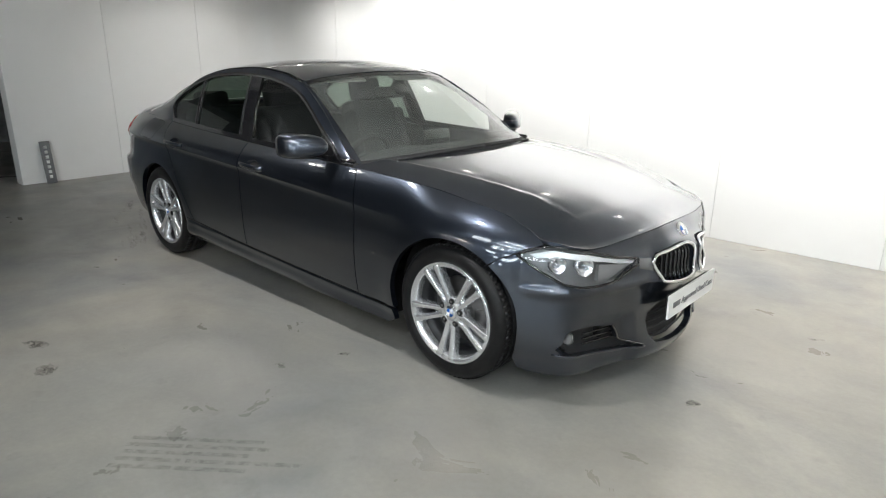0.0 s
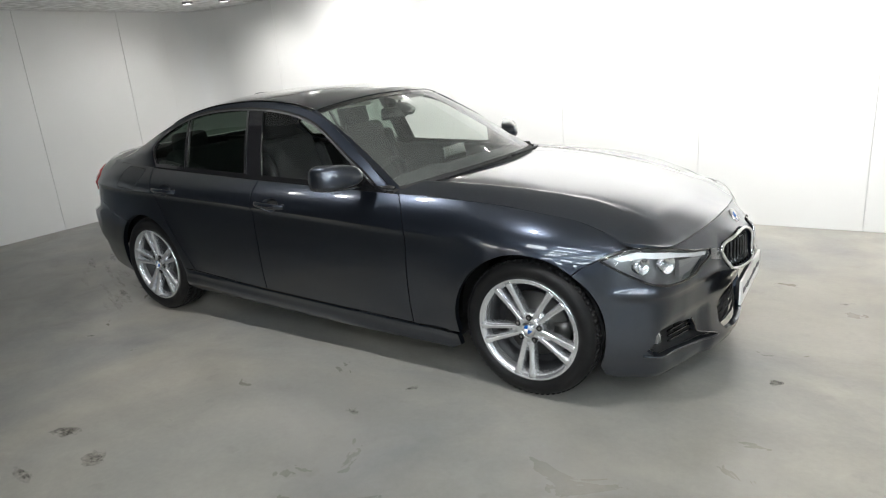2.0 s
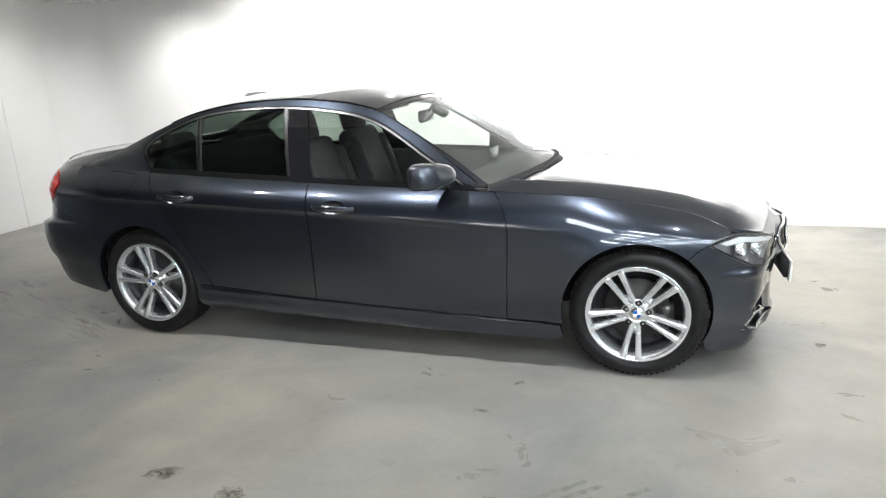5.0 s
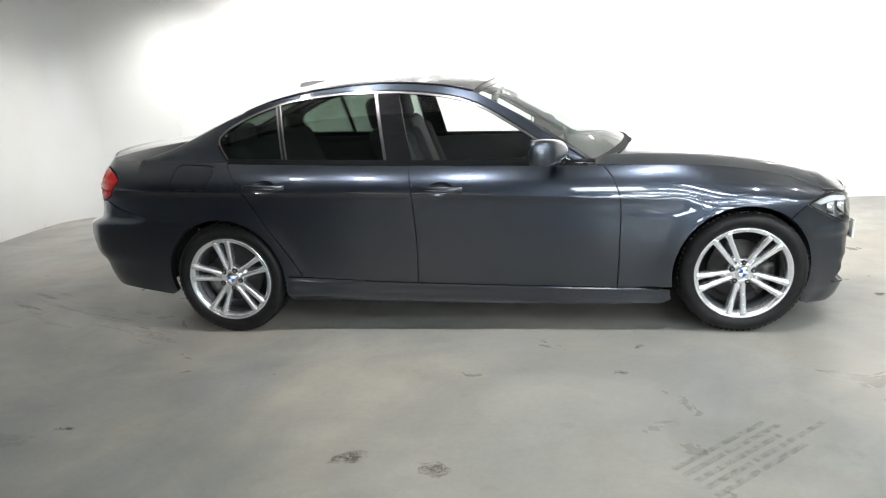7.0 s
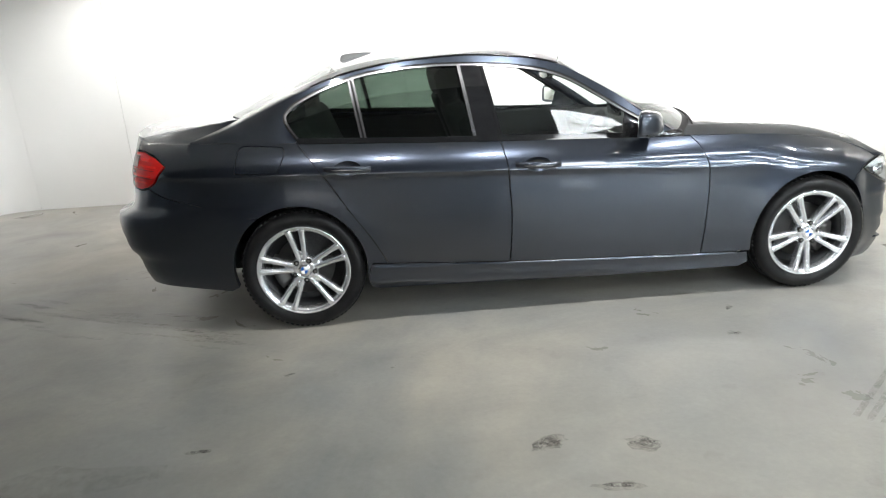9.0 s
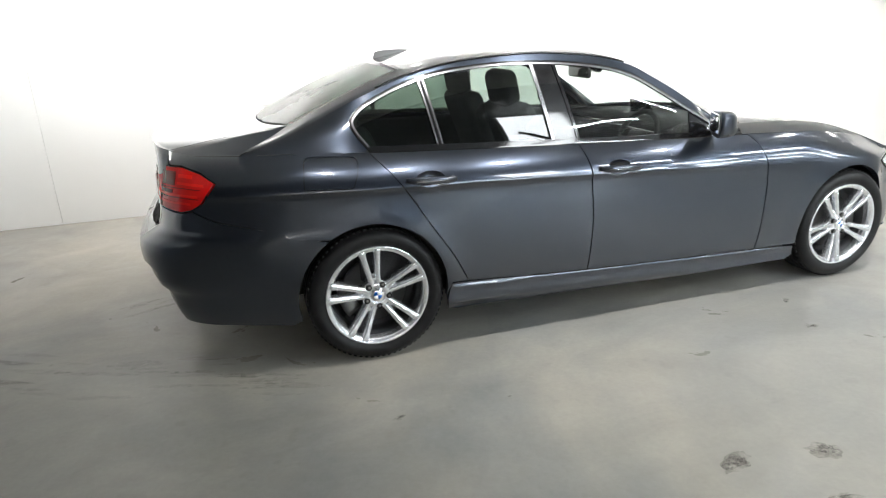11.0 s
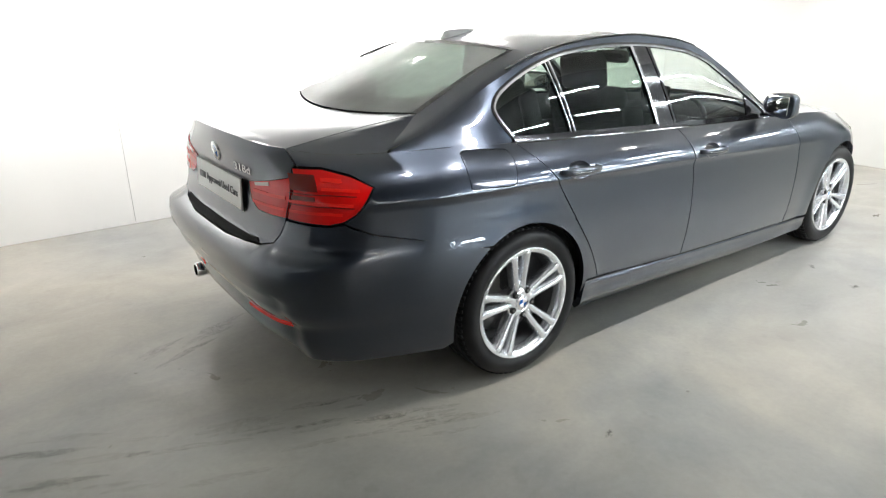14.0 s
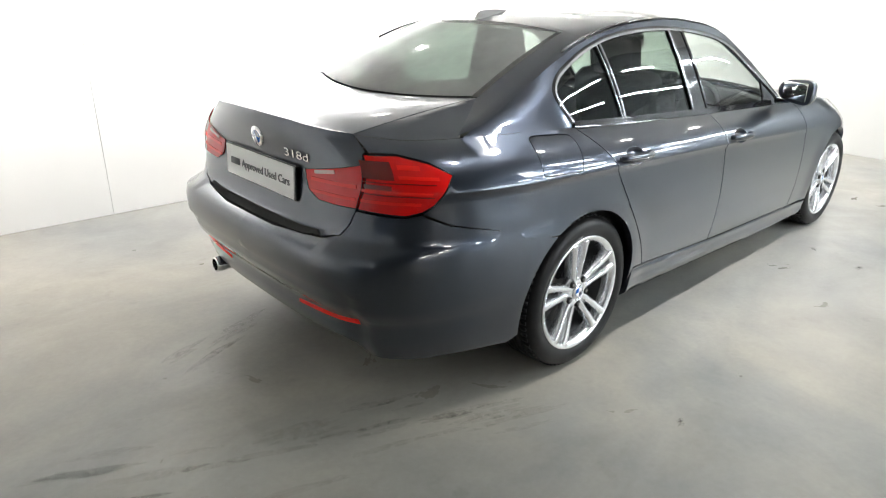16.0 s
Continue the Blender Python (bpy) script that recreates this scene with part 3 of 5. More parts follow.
def shell(s, z):
    """A point of the right flank, nose or tail: s along the outline (about x beside the doors), z the height."""
    rows = UNROLL[1 if s >= 0 else 0]
    lo, hi, want = 0, len(rows) - 1, min(abs(s), rows[-1][0])
    while hi - lo > 1:
        mid = (lo + hi) // 2
        if rows[mid][0] <= want:
            lo = mid
        else:
            hi = mid
    t = (want - rows[lo][0]) / max(1e-9, rows[hi][0] - rows[lo][0])
    cx, cy = (rows[lo][k] + t * (rows[hi][k] - rows[lo][k]) for k in (1, 2))
    if s >= 0:
        x = NOSE(z) * cx + 0.085 * math.exp(-((z - 0.27) / 0.15) ** 2) * math.exp(-((cy - 0.85) / 0.09) ** 2)
        y = cy * 0.89
        x += 0.052 * max(0.0, 1 - (y / 0.285) ** 2) * ease(0.43, 0.50, z) * ease(0.69, 0.63, z)
        x -= 0.020 * ease(0.385, 0.345, z) * ease(0.33, 0.41, y) * ease(0.79, 0.71, y)
    else:
        y = cy * 0.89
        x = -TAIL(z) * cx - 0.034 * ease(0.84, 1.02, z) * max(0.0, 1 - (y / 0.62) ** 2) + 0.020 * ease(0.545, 0.512, z) * ease(0.67, 0.615, y)
    w = half_width(x, z)
    if s > 0:
        crease = 0.010 * min(1.0, max(0.0, (cx - 0.80) / 0.08)) * math.exp(-((z - 0.515) / 0.022) ** 2)
        x, w = x + crease, w + crease
    for hub in (-1.405, 1.405):
        d = math.hypot(x - hub, z - 0.32)
        w += 0.011 * math.exp(-((d - 0.35) / 0.085) ** 2)
    return Vector((x, -w * cy, z))


# Cabin: the door frames lean in from the belt to the rail under the roof.
RAIL_Z = spline([(-1.95, 1.004), (-1.8, 1.042), (-1.6, 1.12), (-1.4, 1.205), (-1.1, 1.305), (-0.8, 1.352), (-0.5, 1.366), (-0.2, 1.345), (0.02, 1.30), (0.19, 1.215), (0.36, 1.11), (0.53, 0.985), (0.66, 0.905)])
RAIL_Y = spline([(-1.95, 0.678), (-1.85, 0.684), (-1.6, 0.650), (-1.1, 0.60), (-0.5, 0.585), (0.02, 0.62), (0.36, 0.69), (0.66, 0.765)])


def cabin(x, z, out=0.0):
    """A point of the right side above the belt."""
    zb, zr = BELT(x), RAIL_Z(x)
    yb = BELT_Y(x) - 0.008 * ease(-1.50, -1.36, x)
    t = (z - zb) / max(0.02, zr - zb)
    y = yb + (RAIL_Y(x) - yb) * t + 0.012 * math.sin(math.pi * min(1, max(0, t)))
    return Vector((x, -y - out, z))


def s_at(x, z):
    """The length along the outline at which the flank of height z reaches x."""
    lo, hi = (max(0.0, x - 0.1), min(S_NOSE, x + 0.5)) if x >= 0 else (max(S_TAIL, x - 0.5), min(0.0, x + 0.1))
    for _ in range(18):
        mid = (lo + hi) / 2
        if shell(mid, z).x < x:
            lo = mid
        else:
            hi = mid
    return (lo + hi) / 2


BELT_Y = spline([(x, -shell(s_at(x, BELT(x)), BELT(x)).y) for x in (-2.2, -2.05, -1.95, -1.85, -1.75, -1.6, -1.4, -1.1, -0.8, -0.4, 0.0, 0.3, 0.6, 0.8)])


def end_s(y, z, rear=False):
    """The length along the outline at which the nose or tail, at height z, lies y to the right of the middle line."""
    lo, hi = (S_TAIL, -1.3) if rear else (1.3, S_NOSE)
    for _ in range(30):
        mid = (lo + hi) / 2
        if (-shell(mid, z).y > abs(y)) == rear:
            hi = mid
        else:
            lo = mid
    mid = (lo + hi) / 2
    return mid if y >= 0 else 2 * (S_TAIL if rear else S_NOSE) - mid


def nose_line(points):
    return [(end_s(y, z), z) for y, z in points]


def tail_line(points):
    return [(end_s(y, z, True), z) for y, z in points]


def flank(points):
    return [(s_at(x, z), z) for x, z in points]


def whole(s, z):
    """The lower body carried on past the nose or tail to the left side."""
    if s > S_NOSE:
        p = shell(2 * S_NOSE - s, z)
    elif s < S_TAIL:
        p = shell(2 * S_TAIL - s, z)
    else:
        return shell(s, z)
    return Vector((p.x, -p.y, p.z))


def on_shell(s, z, out=0.0):
    return whole(s, z) + slope(whole, s, z) * out


def both(data):
    return merge(data, mirrored(data))


def arch(hub, r, a0, a1, n=28, cz=0.333):
    hub, r = (hub - 0.006, r) if hub > 0 else (hub - 0.012, r - 0.003)
    return [(hub + r * math.cos(radians(a0 + (a1 - a0) * i / n)), cz + r * math.sin(radians(a0 + (a1 - a0) * i / n))) for i in range(n + 1)]


HUB_F, HUB_R, HUB_Z, TYRE_R, ARCH_R = 1.405, -1.405, 0.326, 0.328, 0.354
GAP = 0.003
car = thing("car", "dark grey metallic four-door saloon car parked on the concrete floor", "car")

# Shut lines of the flank, bottom to top, as (x, z).
A_EDGE = curve([(0.772, 0.262), (0.776, 0.5), (0.778, 0.72), (0.745, 0.84), (0.70, 0.902)], 8)
B_EDGE = curve([(-0.300, 0.300), (-0.292, 0.55), (-0.306, 0.80), (-0.328, 0.938)], 8)
C_EDGE = curve([(-0.958, 0.340), (-1.03, 0.48), (-1.135, 0.64), (-1.235, 0.80), (-1.30, 0.89), (-1.378, 0.978)], 8)
SILL = curve([(1.06, 0.25), (0.772, 0.259), (-0.300, 0.297), (-0.958, 0.337), (-1.04, 0.345)], 12)


def shifted(line, dx, dz=0.0):
    return [(x + dx, z + dz) for x, z in line]


def sill_between(x0, x1, dz):
    return [(x, z + dz) for x, z in SILL if min(x0, x1) < x < max(x0, x1)]


def belt_between(x0, x1, n=20, dz=-0.004):
    return [(x, BELT(x) + dz) for x in steps(x0, x1, n)]


CREASE_LINES = [[(s_at(x, CREASE(x) + dz), CREASE(x) + dz) for x in steps(-2.05, 0.95, 90)] for dz in (0.010, 0.0025, -0.004, -0.013, -0.035)]


def flank_sheet(outline, holes=(), **more):
    return sheet(flank(outline), shell, holes=[flank(h) for h in holes], **more)


def build_doors():
    front = shifted(A_EDGE, -GAP)[::-1] + sill_between(-0.29, 0.765, GAP)[:: 1] + shifted(B_EDGE, GAP) + belt_between(-0.32, 0.69)
    rear = shifted(B_EDGE, -GAP)[::-1] + sill_between(-0.95, -0.31, GAP) + shifted(C_EDGE, GAP) + belt_between(-1.37, -0.335)
    for name, outline, text in (("front_door", front, "closed dark grey front door"), ("rear_door", rear, "closed dark grey rear door")):
        grip = -0.150 if name == "front_door" else -1.128
        z = CREASE(grip) + 0.022
        bowl = [(grip + 0.070 * math.cos(a), z + 0.004 + 0.036 * math.sin(a)) for a in steps(0, 2 * math.pi, 28)[:-1]]
        for door, sign in zip(pair(name, flank_sheet(outline, [bowl], step=0.04, lines=CREASE_LINES), PAINT, car, text), (1, -1)):
            build_handle(door, grip, z, sign)


def build_handle(door, x, z, sign):
    see = mirrored if sign < 0 else (lambda d: d)
    c = shell(s_at(x, z), z)
    def bowl(a, r):
        q, h = x + 0.070 * r * math.cos(a), z + 0.004 + 0.036 * r * math.sin(a)
        return shell(s_at(q, h), h) + Vector((0, 0.030 * (1 - r ** 2.4), 0))
    part("handle_bowl", see(grid(bowl, steps(0, 2 * math.pi, 28), steps(0.04, 1.0, 7), side=-1)), PAINT, door)
    rows = []
    for u in steps(-1, 1, 18):
        thick = 0.0155 - 0.006 * abs(u) ** 3
        rows.append((c.x + u * 0.118, c.y - 0.004 - 0.027 * (1 - u * u) ** 0.6, c.z + 0.006 - 0.005 * u, thick))
    pts, faces = [], []
    for hx, hy, hz, r in rows:
        pts += [Vector((hx, hy + 0.011 * math.cos(a) * (r / 0.0155), hz + r * 1.12 * math.sin(a))) for a in steps(0, 2 * math.pi, 14)[:-1]]
    for i in range(len(rows) - 1):
        faces += [(14 * i + k, 14 * i + (k + 1) % 14, 14 * i + 14 + (k + 1) % 14, 14 * i + 14 + k) for k in range(14)]
    faces += [tuple(range(14)), tuple(range(len(pts) - 14, len(pts)))]
    part("handle", see((pts, faces, None)), PAINT, door, "body-coloured bow door handle")
    strip = tube([(hx, hy - 0.0105 * (r / 0.0155), hz - 0.002) for hx, hy, hz, r in rows[3:-3]], 0.0022, 6)
    part("handle_strip", see(strip), SATIN, door, "thin bright strip along the handle")
    foot = tube([(c.x + 0.105, c.y + 0.012, c.z), (c.x + 0.105, c.y - 0.016, c.z + 0.002)], 0.015, 12)
    part("lock_cover", see(foot), PAINT, door)


# Lamps' outlines on the shell, as (s, z).
HEAD = nose_line([(0.787, 0.666), (0.757, 0.692), (0.727, 0.711), (0.70, 0.712), (0.613, 0.690), (0.473, 0.648), (0.366, 0.630), (0.364, 0.602), (0.424, 0.577), (0.482, 0.547), (0.582, 0.542), (0.66, 0.546), (0.715, 0.560),
                  (0.745, 0.592), (0.768, 0.628), (0.780, 0.650)])
TAIL_OUT = [(-2.345, 0.964), (-2.229, 0.965), (-2.141, 0.942), (-2.078, 0.907), (-2.113, 0.862), (-2.141, 0.822), (-2.181, 0.799), (-2.233, 0.788), (-2.396, 0.796), (-2.375, 0.88)]
TAIL_IN = [(-2.675, 0.882), (-2.521, 0.908), (-2.373, 0.934), (-2.387, 0.88), (-2.406, 0.797), (-2.501, 0.792), (-2.591, 0.790), (-2.651, 0.815), (-2.671, 0.85)]
FOG = nose_line([(0.722, 0.300), (0.715, 0.330), (0.687, 0.352), (0.549, 0.342), (0.445, 0.322), (0.413, 0.252), (0.27, 0.195), (0.418, 0.204), (0.592, 0.222), (0.715, 0.236), (0.735, 0.262)])
KIDNEY = nose_line([(0.278, 0.590), (0.262, 0.628), (0.20, 0.642), (0.11, 0.652), (0.05, 0.648), (0.034, 0.625), (0.034, 0.56), (0.045, 0.515), (0.09, 0.498), (0.17, 0.498), (0.235, 0.511), (0.268, 0.545)])
MOUTH = nose_line([(0.0, 0.395), (0.12, 0.392), (0.215, 0.380), (0.262, 0.350), (0.272, 0.315), (0.255, 0.245), (0.205, 0.190), (0.10, 0.172), (0.0, 0.170)])
SHUT = nose_line([(0.640, 0.699), (0.600, 0.695), (0.524, 0.698), (0.412, 0.708), (0.30, 0.718), (0.214, 0.725), (0.10, 0.732), (0.0, 0.734)])


def closed_curve(points, n=6):
    p = [points[-2], points[-1]] + list(points) + [points[0], points[1]]
    c = curve(p, n)
    return c[2 * n:-3 * n]


def grown(poly, by):
    """The outline moved outwards by a few millimetres."""
    area = sum(poly[i - 1][0] * poly[i][1] - poly[i][0] * poly[i - 1][1] for i in range(len(poly)))
    sign, out = (1 if area > 0 else -1), []
    for i, (x, z) in enumerate(poly):
        (ax, az), (bx, bz) = poly[i - 1], poly[(i + 1) % len(poly)]
        d = math.hypot(bx - ax, bz - az) or 1
        out.append((x + sign * by * (bz - az) / d, z - sign * by * (bx - ax) / d))
    return out


def build_wings():
    a = flank(arch(HUB_F, ARCH_R, 192, 52))
    top = flank(belt_between(1.84, 0.70, 28, -0.001))
    outline = flank(shifted(A_EDGE, GAP))[::-1]
    lamp = nose_line([(0.793, 0.670), (0.765, 0.695), (0.733, 0.716)])
    def crown(p):
        # the wing rolls evenly over into the bonnet above the wheel
        t = max(0.0, (p.z - 0.60) / max(0.05, BELT(min(p.x, X_CORNER)) - 0.60))
        lean = radians(6 + 56 * ease(0.15, 1.0, t))
        ahead = Vector((0.10 + 0.34 * ease(1.25, 1.8, p.x), -math.cos(lean), math.sin(lean))).normalized()
        return (0.9 * ease(1.0, 1.4, p.x) * ease(0.60, 0.68, p.z) if p.y < 0 else 0.0), ahead
    wing = sheet(outline + a + [(s_at(1.655, 0.642), 0.642)] + lamp + [q for q in top if q[0] < lamp[-1][0] - 0.004], shell, thick=0.03, step=0.026, lines=CREASE_LINES)
    pair("front_wing", rounded(wing, crown), PAINT, car)
    a = flank(arch(HUB_R, ARCH_R, 122, -14))
    rear = [(-1.916, 0.711), (-2.074, 0.749), (-2.148, 0.780), (-2.177, 0.793), (-2.134, 0.820), (-2.107, 0.861), (-2.071, 0.908), (-2.139, 0.950), (-2.229, 0.973), (-2.321, 0.973), (-2.328, LIP(-2.328) - 0.001)] + [(q, LIP(q) - 0.001) for q in steps(-2.30, -1.72, 16)]
    top = flank(belt_between(-1.68, -1.375, 10, 0.0))
    door = flank(shifted(C_EDGE, -GAP))[::-1]
    flap = curve([(-1.698, 0.955), (-1.689, 0.976), (-1.656, 0.984), (-1.561, 0.978), (-1.486, 0.972), (-1.461, 0.962), (-1.458, 0.93), (-1.479, 0.870), (-1.499, 0.850),
                  (-1.591, 0.854), (-1.686, 0.860), (-1.703, 0.876), (-1.698, 0.955)], 4)[:-1]
    flap = [(s, min(z, BELT(s) - 0.012)) for s, z in flap]
    body = a[:-1] + flank([(-1.04, 0.348), (-0.965, 0.341)]) + door[::-1] + top[::-1] + rear[::-1] + [(-1.668, 0.641)]
    def turn(p):
        if p.x > -1.42 or p.y > 0 or p.z < 0.9:
            return 0.0, p
        q = s_at(p.x, p.z)
        return (ease(0.06, 0.0, LIP(q) - p.z), rim_normal(q)) if q < S_FOOT else (ease(0.09, 0.0, BELT(p.x) - p.z) * ease(-1.42, -1.56, p.x), FOOT_NORMAL)
    wing = rounded(sheet(body, shell, thick=0.03, holes=[flap], step=0.03, lines=CREASE_LINES), turn)
    us, vs = steps(0.0, 1.0, 14), steps(0.0, 1.0, 20)
    pts, faces, normals = grid(lambda u, t: deck(-(lid_edge(t) + 0.005) - (0.995 - lid_edge(t)) * u, t), us, vs, side=-1)
    for i, u in enumerate(us):
        for j, t in enumerate(vs):
            q = S_TAIL + (S_FOOT - S_TAIL) * (lid_edge(t) + (1 - lid_edge(t)) * u)
            normals[i * 21 + j] = normals[i * 21 + j].lerp(rim_normal(q), ease(0.65, 1.0, t)).normalized()
    pair("rear_wing", merge(wing, (pts, faces, normals)), PAINT, car)
    part("fuel_flap", sheet(grown(flap, -0.0035), shell, thick=0.02, step=0.03, lines=CREASE_LINES), PAINT, car)


def skirt(s, z):
    p = shell(s, max(0.19, z))
    top = 0.297 - 0.041 * max(-1.3, min(1.0, p.x + 0.3))
    t = (top - z) / 0.13
    out = 0.007 * ease(0.0, 0.05, t) + 0.009 * ease(0.25, 0.62, t) - 0.045 * ease(0.70, 1.25, t)
    return Vector((p.x, p.y - out, z))


def build_skirts():
    outline = sill_between(-1.03, 1.052, -GAP) + [(-1.045, 0.338), (-1.066, 0.26), (-1.05, 0.19)] + [(x, 0.165 + 0.012 * max(0, -x)) for x in steps(-1.0, 1.0, 14)] + [(1.05, 0.19)]
    rib = [flank([(x, z + dz) for x, z in SILL if abs(x) < 1.05]) for dz in (-0.008, -0.014, -0.03, -0.045, -0.06, -0.085)]
    pair("side_skirt", sheet(flank(outline), skirt, thick=0.03, lines=rib), PAINT, car)


def build_bumpers():
    seam = flank([(1.656, 0.638)]) + nose_line([(0.793, 0.665), (0.785, 0.648)])
    under = grown(HEAD, 0.006)[8:16][::-1]
    inner = nose_line([(0.362, 0.634), (0.473, 0.654)])
    kid = closed_curve(KIDNEY)
    right = [q for q in grown(kid, 0.010)]
    mouth = MOUTH
    low = nose_line([(0.0, 0.126), (0.25, 0.128), (0.45, 0.128), (0.53, 0.128), (0.545, 0.112), (0.65, 0.110), (0.74, 0.116)])
    front = seam + under + inner + grown(HEAD, 0.006)[4:5] + SHUT[1:] + mouth + low + flank([(1.735, 0.135)]) + flank(arch(HUB_F, ARCH_R, -25, 51))
    half = sheet(front, whole, holes=[FOG, right], thick=0.03, step=0.03)
    part("front_bumper", both(half), PAINT, car)
    # rear
    lidline = [(-2.154, 0.774), (-2.181, 0.788), (-2.233, 0.778), (-2.408, 0.786), (-2.430, 0.735), (-2.465, 0.694), (-2.55, 0.670), (-2.8, 0.660), (S_TAIL, 0.660)]
    low = [(S_TAIL, 0.292), (-2.74, 0.292), (-2.60, 0.298), (-2.47, 0.312), (-2.40, 0.30), (-2.36, 0.262), (-2.06, 0.250)]
    rear = flank([(-1.672, 0.637)]) + [(-1.916, 0.708), (-2.074, 0.743)] + lidline + low + flank([(-1.80, 0.225)]) + flank(arch(HUB_R, ARCH_R, 194, 124))
    part("rear_bumper", both(sheet(rear, whole, thick=0.03, step=0.032)), PAINT, car)
    dark = [(S_TAIL, 0.30), (-2.74, 0.30), (-2.60, 0.306), (-2.46, 0.318), (-2.40, 0.28), (-2.44, 0.2), (S_TAIL, 0.2)]
    inner = lambda s, z: whole(s, z) + Vector((0.03 + 0.25 * (0.36 - z), 0, 0))
    part("rear_diffuser", both(sheet(dark, inner, thick=0.02)), BLACK_PLASTIC, car, "black plastic rear diffuser")
    strip = [(-2.560, 0.676), (-2.63, 0.666), (-2.8, 0.662), (S_TAIL, 0.662), (S_TAIL, 0.682), (-2.8, 0.682), (-2.66, 0.684), (-2.58, 0.690)]
    part("loading_edge", both(sheet(strip, whole, out=0.005, step=0.014)), DARK_LINING, car, "dark recessed strip under the boot lid")
    strip = (sheet([(-2.366, 0.396), (-2.366, 0.416), (-2.541, 0.403), (-2.706, 0.386), (-2.706, 0.372), (-2.541, 0.383)], whole, out=0.004, step=0.03))
    pair("rear_reflector", strip, RED_BRIGHT, car, "narrow red bumper reflector")
    pipe = moved(lathe([(0.028, 0.0), (0.034, 0.0), (0.036, 0.006), (0.036, 0.16), (0.030, 0.16), (0.028, 0.02)], 24), pose(-2.352, 0.50, 0.268, 0, 0, -90))
    part("exhaust_tip", pipe, CHROME, car, "polished round exhaust tip")


def build_front_details():
    kid = closed_curve(KIDNEY)
    back = sheet(grown(kid, 0.012), whole, out=-0.045, thick=0.0)
    ring = tube([on_shell(s, z, 0.006) for s, z in evenly(kid, 0.015, True)], 0.008, 10, True)
    slats = []
    for i in range(9):
        s = min(q for q, _ in kid) + 0.024 + i * 0.0255
        zs = [z for q, z in kid if abs(q - s) < 0.02]
        lo, hi = min(zs), max(zs)
        slats.append(tube([on_shell(s, z, -0.012) for z in steps(lo, hi, 6)], 0.0065, 8))
    for flip in (False, True):
        see = mirrored if flip else (lambda d: d)
        grille = part("kidney_grille", see(back), DARK_LINING, car, "black kidney-shaped grille with chrome surround")
        part("surround", see(ring), CHROME, grille, "chrome grille surround")
        for s in slats:
            part("slat", see(s), GLOSS_BLACK, grille)
    mouth = grown(MOUTH[1:-1], -0.02)
    mouth = [(S_NOSE, 0.407)] + [q for q in mouth if q[0] < S_NOSE] + [(S_NOSE, 0.150)]
    intake = part("air_intake", both(sheet(mouth, whole, out=-0.06, thick=0.0)), BLACK_PLASTIC, car, "black lower air intake with mesh")
    for z in (0.215, 0.25, 0.285, 0.32):
        line = [on_shell(s, z, -0.035) for s in steps(end_s(0.25, z), end_s(-0.25, z), 24)]
        part("bar", tube(line, 0.006, 6), BLACK_PLASTIC, intake)
    fog = sheet(grown(FOG, 0.01), whole, out=-0.05, thick=0.0, step=0.03)
    for flip in (False, True):
        see = mirrored if flip else (lambda d: d)
        pocket = part("fog_lamp_pocket", see(fog), BLACK_PLASTIC, car, "black bumper pocket with a round fog lamp")
        q = end_s(0.66, 0.300)
        c, n = on_shell(q, 0.300, -0.03), slope(whole, q, 0.300)
        m = Matrix.Translation(c) @ n.to_track_quat("-Y", "Z").to_matrix().to_4x4()
        lamp = moved(lathe([(0.0, -0.008), (0.018, -0.006), (0.026, 0.0), (0.030, 0.004), (0.030, 0.03)], 24), m)
        part("fog_lamp", see(lamp), BRIDGE, pocket)
        lip = curve(nose_line([(0.735, 0.236), (0.592, 0.219), (0.418, 0.201), (0.28, 0.192)]), 8)
        part("blade", see(tube([on_shell(u, z, 0.002) for u, z in lip], 0.006, 8)), PAINT, pocket)
        lip = curve(nose_line([(0.45, 0.325), (0.425, 0.285), (0.41, 0.250), (0.34, 0.222), (0.285, 0.198)]), 8)
        part("trim", see(tube([on_shell(u, z, 0.002) for u, z in lip], 0.0045, 8)), SATIN, pocket)
        for z in (0.262, 0.285, 0.308):
            part("fin", see(tube([on_shell(u, z, -0.02) for u in steps(end_s(0.60, z), end_s(0.43, z), 8)], 0.005, 6)), GLOSS_BLACK, pocket)
    build_headlamps()


